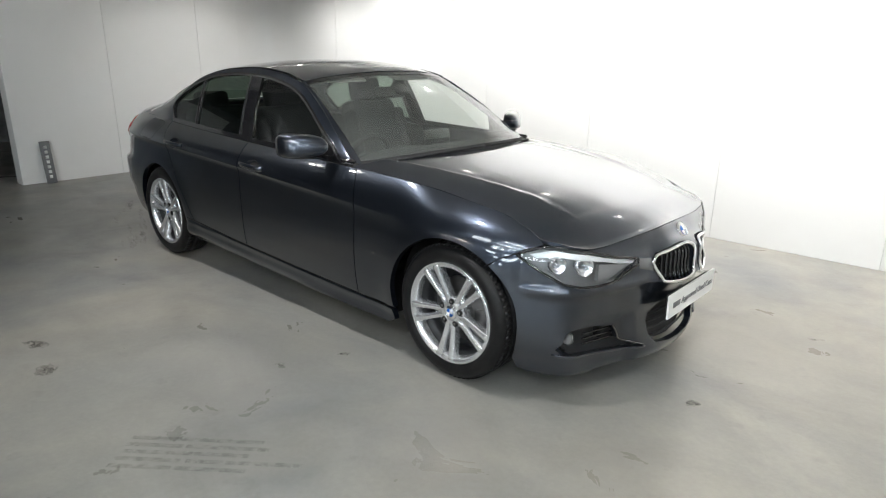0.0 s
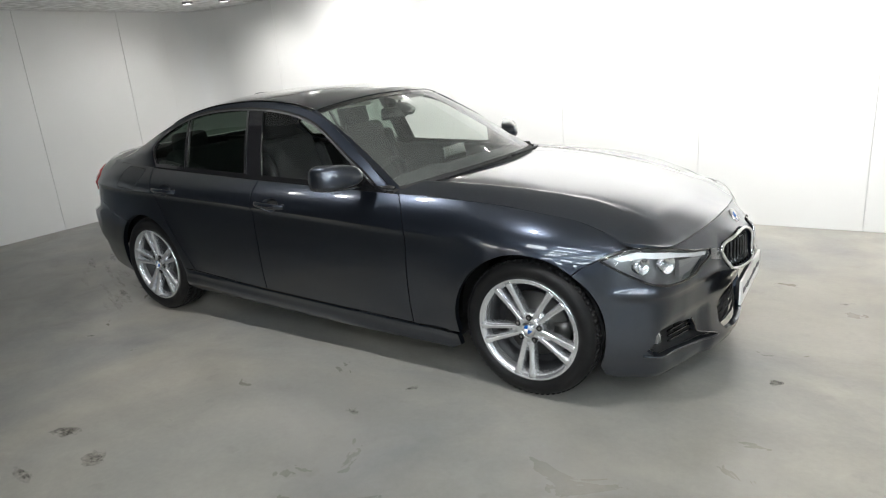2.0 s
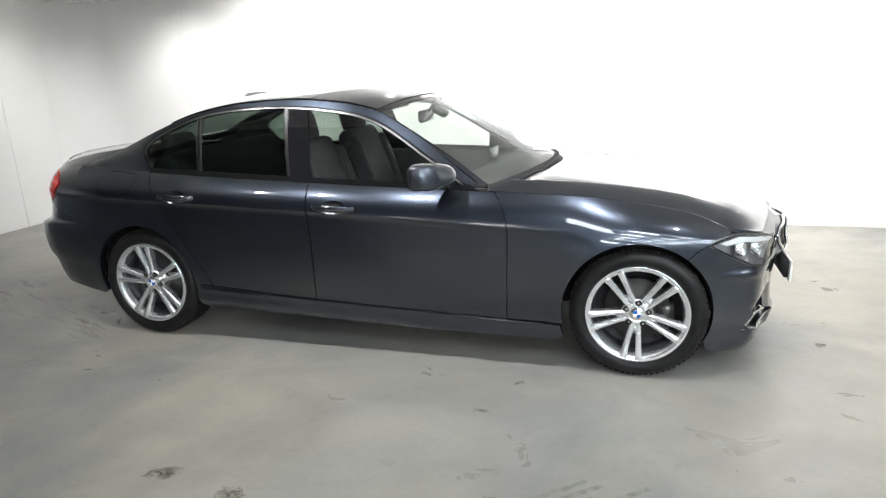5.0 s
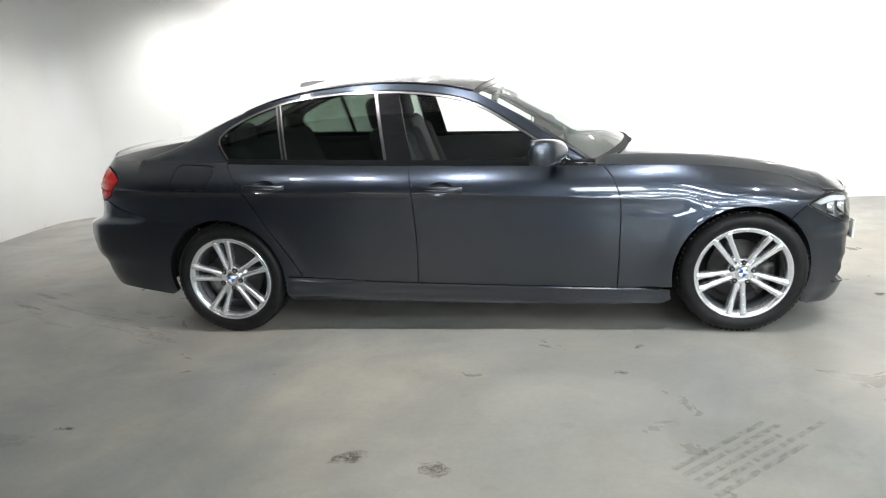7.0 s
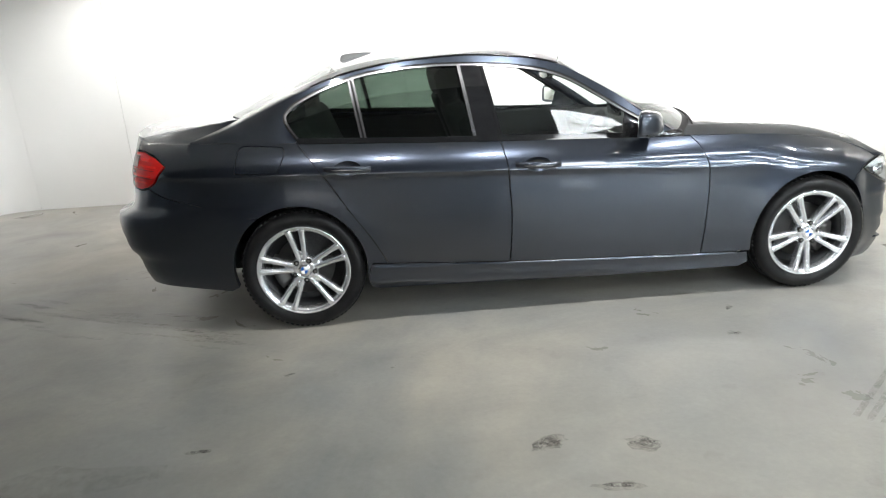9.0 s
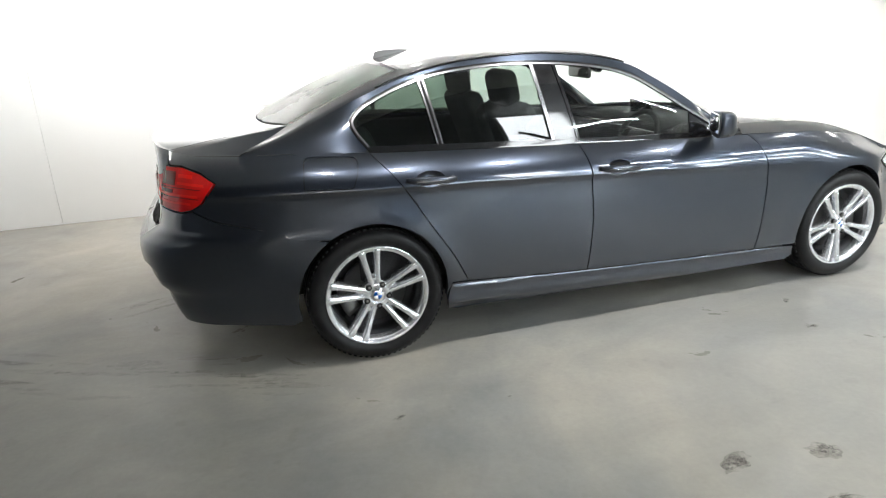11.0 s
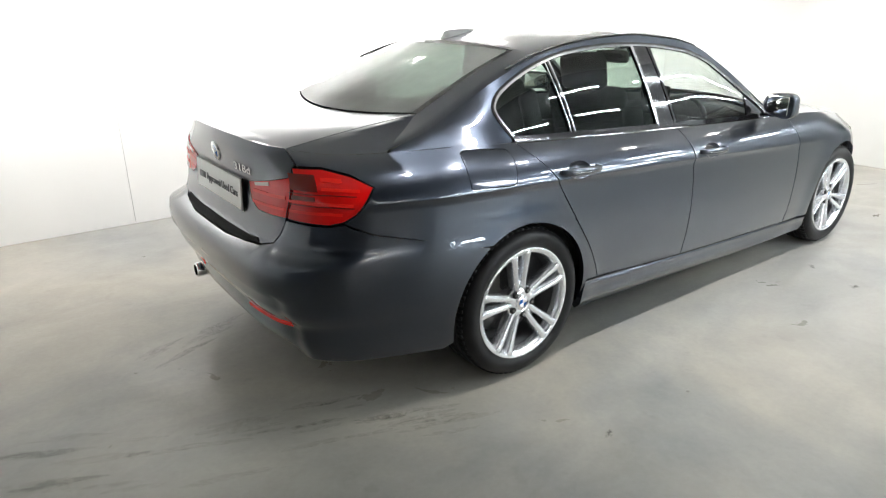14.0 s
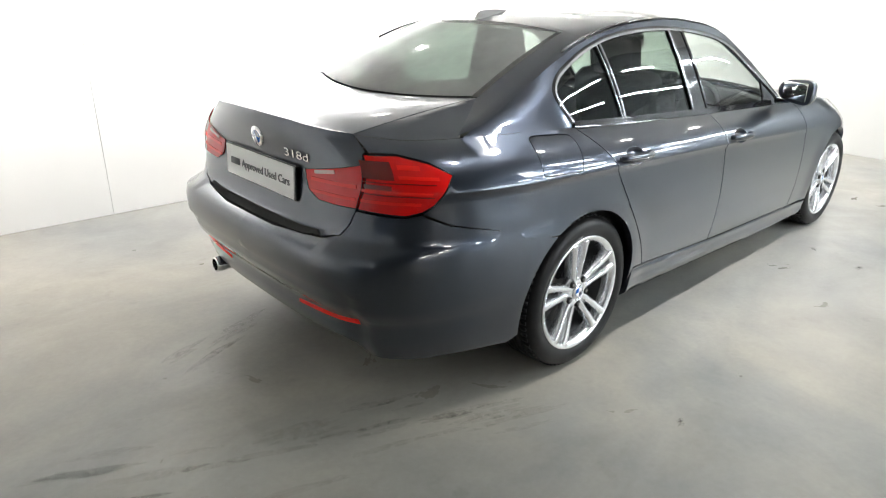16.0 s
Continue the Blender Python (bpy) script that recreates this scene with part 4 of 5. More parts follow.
def build_headlamps():
    head = closed_curve(HEAD, 3)
    cover = sheet(head, whole, step=0.03, thick=0.02, out=0.001)
    housing = sheet(grown(head, 0.006), whole, step=0.03, out=-0.06, thick=-0.05)
    for flip in (False, True):
        see = mirrored if flip else (lambda d: d)
        lamp = part("headlamp", see(housing), LAMP_GREY, car, "clear headlamp with two round reflectors")
        part("lens", see(cover), LAMP_GLASS, lamp, "clear curved headlamp lens")
        rim = tube([on_shell(s, z, 0.001) for s, z in evenly(HEAD[6:] + HEAD[:1], 0.02, False)], 0.0055, 6)
        part("lower_seal", see(rim), GLOSS_BLACK, lamp)
        top = tube([on_shell(s, z, 0.001) for s, z in evenly(HEAD[:7], 0.02, False)], 0.0045, 6)
        part("upper_seal", see(top), GLOSS_BLACK, lamp)
        for y, z, r in ((0.728, 0.634, 0.034), (0.632, 0.628, 0.038)):
            c = on_shell(end_s(y, z), z, -0.036)
            n = Vector((0.9, -0.42, 0.05)).normalized()
            m = Matrix.Translation(c) @ n.to_track_quat("-Y", "Z").to_matrix().to_4x4()
            bowl = lathe([(0.0, 0.03), (r * 0.35, 0.028), (r * 0.36, 0.01), (r * 0.55, 0.012), (r * 0.8, 0.004), (r, -0.012), (r * 1.1, -0.012), (r * 1.12, 0.02)], 32)
            part("reflector", see(moved(bowl, m)), REFLECTOR, lamp)
            bulb = lathe([(0.0, -0.012), (r * 0.2, -0.010), (r * 0.32, 0.0), (r * 0.34, 0.03)], 20)
            part("bulb", see(moved(bulb, m)), LAMP_GLASS, lamp)
        brow = nose_line([(0.765, 0.672), (0.722, 0.700), (0.613, 0.681), (0.473, 0.640), (0.372, 0.622), (0.372, 0.606), (0.473, 0.621), (0.613, 0.658), (0.72, 0.674), (0.757, 0.658)])
        part("brow", see(sheet(brow, whole, out=-0.012, step=0.02, thick=0.02)), BROW, lamp, "bright brow strip inside the headlamp")
        side = nose_line([(0.385, 0.604), (0.43, 0.588), (0.486, 0.560), (0.57, 0.556), (0.565, 0.63), (0.473, 0.617)])
        part("indicator", see(sheet(side, whole, out=-0.022, step=0.02, thick=0.02)), LAMP_GREY, lamp)
        bridge = nose_line([(0.358, 0.628), (0.358, 0.582), (0.272, 0.556), (0.285, 0.618)])
        part("bridge", see(sheet(bridge, whole, out=0.0015, step=0.02, thick=0.01)), BRIDGE, lamp, "smooth grey bridge from lamp to grille")


HOOD_Z = spline([(0.72, 0.962), (0.95, 0.948), (1.2, 0.922), (1.5, 0.880), (1.75, 0.832), (1.95, 0.782), (2.04, 0.752), (2.09, 0.735)])


def belt_y(x):
    z = BELT(x)
    return -shell(s_at(x, z), z).y


S_CORNER = end_s(0.733, 0.718)
X_CORNER = shell(S_CORNER, 0.718).x
BONNET_RIM = spline([(S_CORNER, BELT(X_CORNER))] + [(q, z + 0.003) for q, z in SHUT])


def bonnet(u, v):
    """u: -1 to 1 across, the right side negative; v: 0 at the nose to 1 at the screen."""
    t = min(1.0, abs(u))
    s = S_NOSE + (S_CORNER - S_NOSE) * t
    rim = shell(s, BONNET_RIM(s))
    share = -rim.y / belt_y(min(rim.x, X_CORNER))
    w = min(1.0, t * 1.03)
    x = rim.x + (0.668 + 0.265 * (1 - w * w) - rim.x) * v
    k = min(1.0, max(0.0, v) / 0.5)
    k = k * k * (3 - 2 * k)
    y = belt_y(min(x, X_CORNER)) * (share + (t - share) * k)
    low = BELT(min(x, X_CORNER))
    z = HOOD_Z(x) - (HOOD_Z(x) - low) * (share + (t - share) * k) ** 2.6
    ridge = 0.60 + 0.20 * v
    z += 0.013 * math.exp(-((t - ridge) / (0.20 if t > ridge else 0.03)) ** 2) * ease(0.06, 0.5, v) * (1 - t ** 8)
    k = 1 - (1 - min(1.0, max(0.0, v) / 0.15)) ** 2.0
    k += (1 - k) * t ** 10
    z = rim.z + (z - rim.z) * k
    return Vector((x, math.copysign(y, u), z))


ROOF_Z = spline([(-1.95, 1.045), (-1.8, 1.09), (-1.5, 1.235), (-1.15, 1.362), (-0.9, 1.402), (-0.6, 1.418), (-0.3, 1.416), (0.0, 1.385), (0.15, 1.345), (0.4, 1.235), (0.7, 1.08), (0.93, 0.965)])


def roof(x, w):
    """w: -1 to 1 across."""
    edge = RAIL_Y(x)
    z = ROOF_Z(x) - (ROOF_Z(x) - RAIL_Z(x)) * abs(w) ** 2.3
    return Vector((x, w * edge, z))


def pane_between(lower, upper, left_bulge=0.0):
    """A curved pane between two lines given as functions of w from -1 to 1."""
    def at(w, t):
        a, b = lower(w), upper(w)
        p = a.lerp(b, t)
        return p + Vector((0, 0, left_bulge * math.sin(math.pi * min(1, max(0, t)))))
    return at


def screen_low(w):
    x = 0.655 + 0.27 * (1 - w * w)
    return Vector((x, w * 0.765, 0.905 + 0.055 * (1 - w * w)))


def screen_top(w):
    x = 0.0 + 0.11 * (1 - w * w)
    return Vector((x, w * 0.615, roof(x, w * 0.615 / RAIL_Y(x)).z))


def rear_low(w):
    x = -1.70 - 0.13 * (1 - w * w)
    return Vector((x, w * 0.535, roof(x, w * 0.535 / RAIL_Y(x)).z))


def rear_top(w):
    x = -1.14 - 0.06 * (1 - w * w)
    return Vector((x, w * 0.485, roof(x, w * 0.485 / RAIL_Y(x)).z))


def pillar_top(w, t):
    """The top of the right rear pillar: w 0 at the screen to 1 at the rail, t 0 at the boot to 1 at the roof."""
    x = -1.70 - 0.23 * w + (0.56 + 0.23 * w) * t
    inner = 0.535 - 0.05 * t
    return roof(x, -(inner + (RAIL_Y(x) - inner) * w) / RAIL_Y(x))


def deck_front(w):
    y = abs(w) * 0.745
    if y <= 0.535:
        p = rear_low(y / 0.535)
    else:
        p = pillar_top((y - 0.535) / 0.21, 0.0)
    return Vector((p.x, math.copysign(p.y, w), p.z - 0.003))


S_FOOT = s_at(-1.94, 1.0)


def deck_rim(w):
    s = S_TAIL + (S_FOOT - S_TAIL) * abs(w)
    p = shell(s, LIP(s))
    return Vector((p.x, math.copysign(p.y, w), p.z))


def lid_edge(t):
    """The share of the boot's width that lifts with the lid."""
    return 0.70 - 0.06 * t


def deck(w, t):
    """Boot lid's top: t 0 at the rear screen, 1 at the lip."""
    p = deck_front(w).lerp(deck_rim(w), t)
    return p + Vector((0, 0, (0.010 * math.sin(math.pi * min(1, max(0, t))) + 0.010 * max(0.0, (t - 0.88) / 0.12) * ease(0.52, 0.30, abs(w))) * (1 - abs(w) ** 3)))


LIP = spline([(-3.01, 1.036), (-2.8, 1.034), (-2.55, 1.028), (-2.40, 1.022), (-2.30, 1.018), (-2.15, 1.006), (-1.72, 0.998)])


def rim_normal(s):
    """The direction in which the rounded shoulder faces where the wing meets the boot lid."""
    return (slope(shell, s, LIP(s) - 0.03) + Vector((0, 0, 0.9))).normalized()


FOOT_NORMAL = Vector((-0.12, -0.70, 0.70)).normalized()
RAIL_NORMAL = Vector((-0.28, -0.50, 0.82)).normalized()


def rounded(data, weigh):
    """Turns the normals of a panel's upper side by weigh(point) -> (share, normal)."""
    pts, faces, normals = data
    out = []
    for p, n in zip(pts, normals):
        k, to = weigh(p) if n.length > 0.5 else (0.0, n)
        out.append(n.lerp(to, k).normalized() if k > 0 else n)
    return pts, faces, out


def build_top():
    def fall(p):
        t = abs(p.y) / belt_y(min(p.x, X_CORNER))
        return 0.65 * ease(0.50, 1.0, t) * ease(2.0, 1.8, p.x), Vector((0.08, math.copysign(0.55, p.y), 0.83))
    part("bonnet", rounded(grid(bonnet, steps(-0.998, 0.998, 72), steps(0, 1, 44), side=1, thick=0.015), fall), PAINT, car, "dark grey bonnet with two raised creases")
    cap = lambda t, w: roof(screen_top(w * 0.965).x + (rear_top(w).x - screen_top(w * 0.965).x) * t, w)
    level = lambda p: (0.45 * ease(-0.2, -0.6, p.x) * ease(0.60, 0.40, abs(p.y)), Vector((-0.08, 0, 1)))
    part("roof", rounded(grid(cap, steps(0.0, 1.0, 24), steps(-0.955, 0.955, 28), side=-1, thick=0.012), level), PAINT, car)
    for sign in (1, -1):
        line = [roof(x, -0.972 * sign) + Vector((0, 0, 0.002)) for x in steps(0.02, -1.30, 40)]
        part("roof_moulding", tube(line, 0.0055, 6), GLOSS_BLACK, car)
    screen = pane_between(screen_low, screen_top, 0.018)
    part("windscreen", grid(screen, steps(-0.952, 0.952, 28), steps(0.036, 0.944, 18)), SCREEN_GLASS, car, "clear windscreen with a pale veil for reflected light")
    for a, b in (((-0.995, -0.955)), ((0.955, 0.995))):
        part("screen_pillar", grid(screen, steps(a, b, 2), steps(0, 1, 18), thick=0.03), PAINT, car)
    part("screen_header", grid(screen, steps(-0.952, 0.952, 24), steps(0.946, 0.985, 2), thick=0.01), GLOSS_BLACK, car)
    part("scuttle", grid(screen, steps(-0.96, 0.96, 24), steps(-0.04, 0.035, 2), thick=0.01), BLACK_PLASTIC, car, "black plastic panel under the windscreen")
    back = pane_between(rear_low, rear_top, 0.012)
    part("rear_screen", grid(back, steps(-0.953, 0.953, 24), steps(0.01, 0.948, 14), side=-1), REAR_GLASS, car, "tinted rear window with a pale veil for dust and bloom")
    part("rear_screen_frame", grid(back, steps(-0.953, 0.953, 24), steps(0.95, 1.0, 2), side=-1, thick=0.01), GLOSS_BLACK, car)
    for a, b in ((-1.0, -0.955), (0.955, 1.0)):
        part("rear_screen_frame", grid(back, steps(a, b, 2), steps(0, 1, 14), side=-1, thick=0.01), GLOSS_BLACK, car)
    # pillars behind the rear doors, up to the rear screen
    us, vs = steps(0, 1, 8), steps(-0.02, 1.0, 24)
    pts, faces, normals = grid(pillar_top, us, vs, side=1)
    for i, w in enumerate(us):
        for j, t in enumerate(vs):
            k = ease(0.55, 1.0, w) * ease(1.0, 0.85, t) * 0.7
            normals[i * 25 + j] = normals[i * 25 + j].lerp(RAIL_NORMAL, k).normalized()
    pair("rear_pillar_top", (pts, faces, normals), PAINT, car)
    lid = grid(lambda u, t: deck(u * lid_edge(t), t), steps(-1.0, 1.0, 50), steps(0.0, 1, 20), side=1, thick=0.012)
    face = [(-2.412, 0.787), (-2.4345, 0.737), (-2.469, 0.698), (-2.553, 0.6755), (-2.8, 0.670), (S_TAIL, 0.672), (S_TAIL, 1.044), (-2.8, 1.042), (-2.55, 1.034), (-2.40, 1.026), (-2.333, 1.022), (-2.332, 0.974), (-2.350, 0.966), (-2.373, 0.934), (-2.390, 0.88)]
    part("boot_lid", merge(lid, both(sheet(face, whole, step=0.03, thick=0.015))), PAINT, car, "dark grey boot lid with a slim lip")


def build_tail():
    out, inn = TAIL_OUT, TAIL_IN
    def field(u0, u1, v0, v1, bend=0.0):
        """A strip of the lamp: u from the lid to the flank, v from the lower to the upper edge."""
        at = lambda u, v: (-2.392 + 0.30 * u - 0.012 * (1 - v), 0.795 + 0.165 * v - 0.02 * max(0.0, u - 0.55))
        return [at(u, v0 + bend * u * (1 - u)) for u in steps(u0, u1, 6)] + [at(u, v1 + bend * u * (1 - u)) for u in steps(u1, u0, 6)]
    amber = [field(0.06, 0.42, 0.62, 0.93), field(0.06, 0.38, 0.44, 0.52)]
    ribs = [field(0.03, 0.86, 0.555, 0.575), field(0.03, 0.84, 0.34, 0.355)]
    bars = [field(0.03, 0.82, 0.375, 0.425), field(0.04, 0.72, 0.165, 0.23), field(0.47, 0.90, 0.64, 0.70), field(0.48, 0.72, 0.80, 0.88)]
    inner = [[(-2.41, z), (-2.41, z + h), (-2.53, z + h - 0.006), (-2.64, z + h - 0.012), (-2.64, z - 0.012), (-2.53, z - 0.006)] for z, h in ((0.862, 0.012), (0.822, 0.010))]
    clear = [(-2.50, 0.894), (-2.50, 0.906), (-2.615, 0.889), (-2.615, 0.877)]
    for flip in (False, True):
        see = mirrored if flip else (lambda d: d)
        lamp = part("tail_lamp", see(sheet(out, whole, step=0.025, thick=0.03, out=0.004)), RED_LENS, car, "red wraparound tail lamp")
        part("seal", see(tube([on_shell(s, z, 0.004) for s, z in evenly(out, 0.02, True)], 0.0014, 6, True)), GLOSS_BLACK, lamp)
        for strip in amber:
            part("indicator", see(sheet(strip, whole, step=0.02, out=0.006, thick=0.004)), AMBER_LENS, lamp, "smoked amber indicator")
        for rib in ribs:
            part("lens_rib", see(sheet(rib, whole, step=0.02, out=0.007, thick=0.003)), AMBER_LENS, lamp)
        for strip in bars:
            part("light_bar", see(sheet(strip, whole, step=0.02, out=0.006, thick=0.003)), RED_BRIGHT, lamp)
        lamp = part("lid_lamp", see(sheet(inn, whole, step=0.025, thick=0.02, out=0.004)), RED_LENS, car, "red lamp on the boot lid")
        part("seal", see(tube([on_shell(s, z, 0.004) for s, z in evenly(inn, 0.02, True)], 0.0014, 6, True)), GLOSS_BLACK, lamp)
        for strip in inner:
            part("light_bar", see(sheet(strip, whole, step=0.02, out=0.006, thick=0.003)), RED_BRIGHT, lamp)
        part("reversing_lamp", see(sheet(clear, whole, step=0.02, out=0.0075, thick=0.003)), CLEAR_LENS, lamp)


# Window openings of the right side as (x, z), in the leaning plane of the door frames.
TRIM = curve([(0.565, 0.925), (0.45, 1.005), (0.338, 1.072), (0.20, 1.160), (0.06, 1.240), (-0.09, 1.290), (-0.30, 1.322), (-0.52, 1.336), (-0.75, 1.334), (-1.0, 1.310),
              (-1.20, 1.258), (-1.37, 1.185), (-1.435, 1.135), (-1.447, 1.095), (-1.425, 1.045), (-1.385, 0.992)], 8)


def belt_line(x0, x1, dz, n=16):
    return [(x, BELT(x) + dz) for x in steps(x0, x1, n)]


def build_cabin_side():
    # painted frame between the windows and the roof, with the rear pillar
    rail = [(x, RAIL_Z(x)) for x in steps(-1.93, 0.64, 60)]
    outline = TRIM + belt_line(-1.392, -1.93, 0.0, 14) + rail
    def turn(p):
        t = min(1.0, max(0.0, (p.z - BELT(p.x)) / max(0.01, RAIL_Z(p.x) - BELT(p.x))))
        side = ease(-1.30, -1.62, p.x)
        return side * (0.35 + 0.65 * max(ease(0.5, 0.0, t), ease(0.5, 1.0, t))), FOOT_NORMAL.lerp(RAIL_NORMAL, t)
    pair("door_frame", rounded(sheet(outline, cabin, step=0.035, thick=0.02), turn), PAINT, car)
    opening = TRIM + belt_line(-1.375, 0.55, 0.004)
    ring_in = grown(TRIM + belt_line(-1.375, 0.55, -0.014), -0.0185)
    mid = grown(TRIM + belt_line(-1.375, 0.55, 0.008), -0.009)
    pair("window_seal", sheet(opening, cabin, step=0.03, thick=0.012, out=0.003, holes=[mid]), GLOSS_BLACK, car)
    pair("window_trim", sheet(mid, cabin, step=0.03, thick=0.010, out=0.005, holes=[ring_in]), SATIN, car, "satin aluminium window surround")
    pair("belt_seal", sheet(belt_line(0.66, -1.375, 0.002, 30) + belt_line(-1.375, 0.66, 0.022, 30), cabin, step=0.03, thick=0.012, out=0.008), GLOSS_BLACK, car)
    pair("belt_trim", sheet(belt_line(0.62, -1.38, -0.006, 30) + belt_line(-1.38, 0.62, 0.0015, 30), cabin, step=0.03, thick=0.008, out=0.010), GLOSS_BLACK, car)

    panes = {"front_window": (-0.325, -0.405, 9, 9), "rear_window": (-1.02, -1.085, -0.452, -0.515), "quarter_window": (-9, -9, -1.045, -1.11)}
    for name, (a, b, c, d) in panes.items():
        clipped = clip_poly(clip_poly(ring_in, (a, 0.95), (b, 1.33), 1), (c, 0.95), (d, 1.33), -1)
        glass = CLEAR_GLASS if name == "front_window" else PRIVACY_GLASS
        pair(name, sheet(clipped, cabin, step=0.05, thick=0.0, out=-0.006), glass, car, "clear side window" if glass is CLEAR_GLASS else "dark tinted side window")
    bar = clip_poly(clip_poly(grown(ring_in, 0.012), (-0.452, 0.95), (-0.515, 1.33), 1), (-0.325, 0.95), (-0.405, 1.33), -1)
    pair("door_pillar", sheet(bar, cabin, step=0.04, thick=0.02, out=0.002), GLOSS_BLACK, car, "gloss black door pillar")
    edge = clip_poly(clip_poly(ring_in, (-0.466, 0.95), (-0.529, 1.33), 1), (-0.448, 0.95), (-0.511, 1.33), -1)
    pair("pillar_trim", sheet(edge, cabin, step=0.03, thick=0.006, out=0.006), SATIN, car)
    edge = clip_poly(clip_poly(ring_in, (-0.328, 0.95), (-0.408, 1.33), 1), (-0.312, 0.95), (-0.392, 1.33), -1)
    pair("pillar_trim", sheet(edge, cabin, step=0.03, thick=0.006, out=0.006), GLOSS_BLACK, car)
    edge = clip_poly(clip_poly(ring_in, (-1.048, 0.95), (-1.113, 1.33), 1), (-1.016, 0.95), (-1.081, 1.33), -1)
    pair("window_bar", sheet(edge, cabin, step=0.03, thick=0.006, out=0.004), SATIN, car)
    edge = clip_poly(clip_poly(ring_in, (-1.037, 0.95), (-1.102, 1.33), 1), (-1.027, 0.95), (-1.092, 1.33), -1)
    pair("window_seal", sheet(edge, cabin, step=0.03, thick=0.004, out=0.008), GLOSS_BLACK, car)
    corner = clip_poly(ring_in, (0.33, 0.90), (0.36, 1.10), 1)
    pair("mirror_corner", sheet(corner, cabin, step=0.03, thick=0.01, out=-0.002), GLOSS_BLACK, car)


def clip_poly(poly, a, b, side):
    """Keeps what lies on the larger-x (1) or smaller-x (-1) side of the line from a to b."""
    off = lambda q: side * ((q[0] - a[0]) - (b[0] - a[0]) * (q[1] - a[1]) / (b[1] - a[1]))
    out = []
    for p, q in zip(poly, poly[1:] + poly[:1]):
        dp, dq = off(p), off(q)
        if dp >= 0:
            out.append(p)
        if dp * dq < 0:
            t = dp / (dp - dq)
            out.append((p[0] + (q[0] - p[0]) * t, p[1] + (q[1] - p[1]) * t))
    return out


def build_mirrors():
    for sign in (1, -1):
        holder = part("wing_mirror", mirror_shell(sign), PAINT, car, "dark grey door mirror with a bright lower edge")
        gl = box((0.006, 0.165, 0.095), (0.369, -0.915 * sign, 1.005), 0.003, 1, Euler((0, 0, radians(-25.7 * sign))).to_matrix())
        part("mirror_glass", gl, MIRROR, holder)
        stem = tube([(0.46, -0.80 * sign, 0.935), (0.44, -0.86 * sign, 0.945), (0.42, -0.92 * sign, 0.962)], 0.026, 12, False, 0.6)
        part("mirror_arm", stem, GLOSS_BLACK, holder)
        lip = tube(curve([(0.46, -0.815 * sign, 0.950), (0.475, -0.87 * sign, 0.944), (0.43, -0.97 * sign, 0.949), (0.365, -1.012 * sign, 0.960)], 8), 0.008, 8)
        part("mirror_base", lip, GLOSS_BLACK, holder)


def mirror_shell(sign):
    bm = bmesh.new()
    bmesh.ops.create_uvsphere(bm, u_segments=28, v_segments=18, radius=1.0)
    for v in bm.verts:
        x, y, z = v.co
        r = lambda q, n: math.copysign(abs(q) ** n, q)
        x, y, z = r(x, 0.8), r(y, 0.62), r(z, 0.62)
        x = max(x, -0.32)
        v.co = (0.40 + x * 0.092 * (1 - 0.15 * z) + 0.052 * y, -0.915 + y * 0.108, 1.003 + z * 0.062 - 0.012 * y * (1 if z > 0 else -1))
    if sign < 0:
        bmesh.ops.scale(bm, vec=(1, -1, 1), verts=bm.verts)
        bmesh.ops.reverse_faces(bm, faces=bm.faces[:])
    return bm


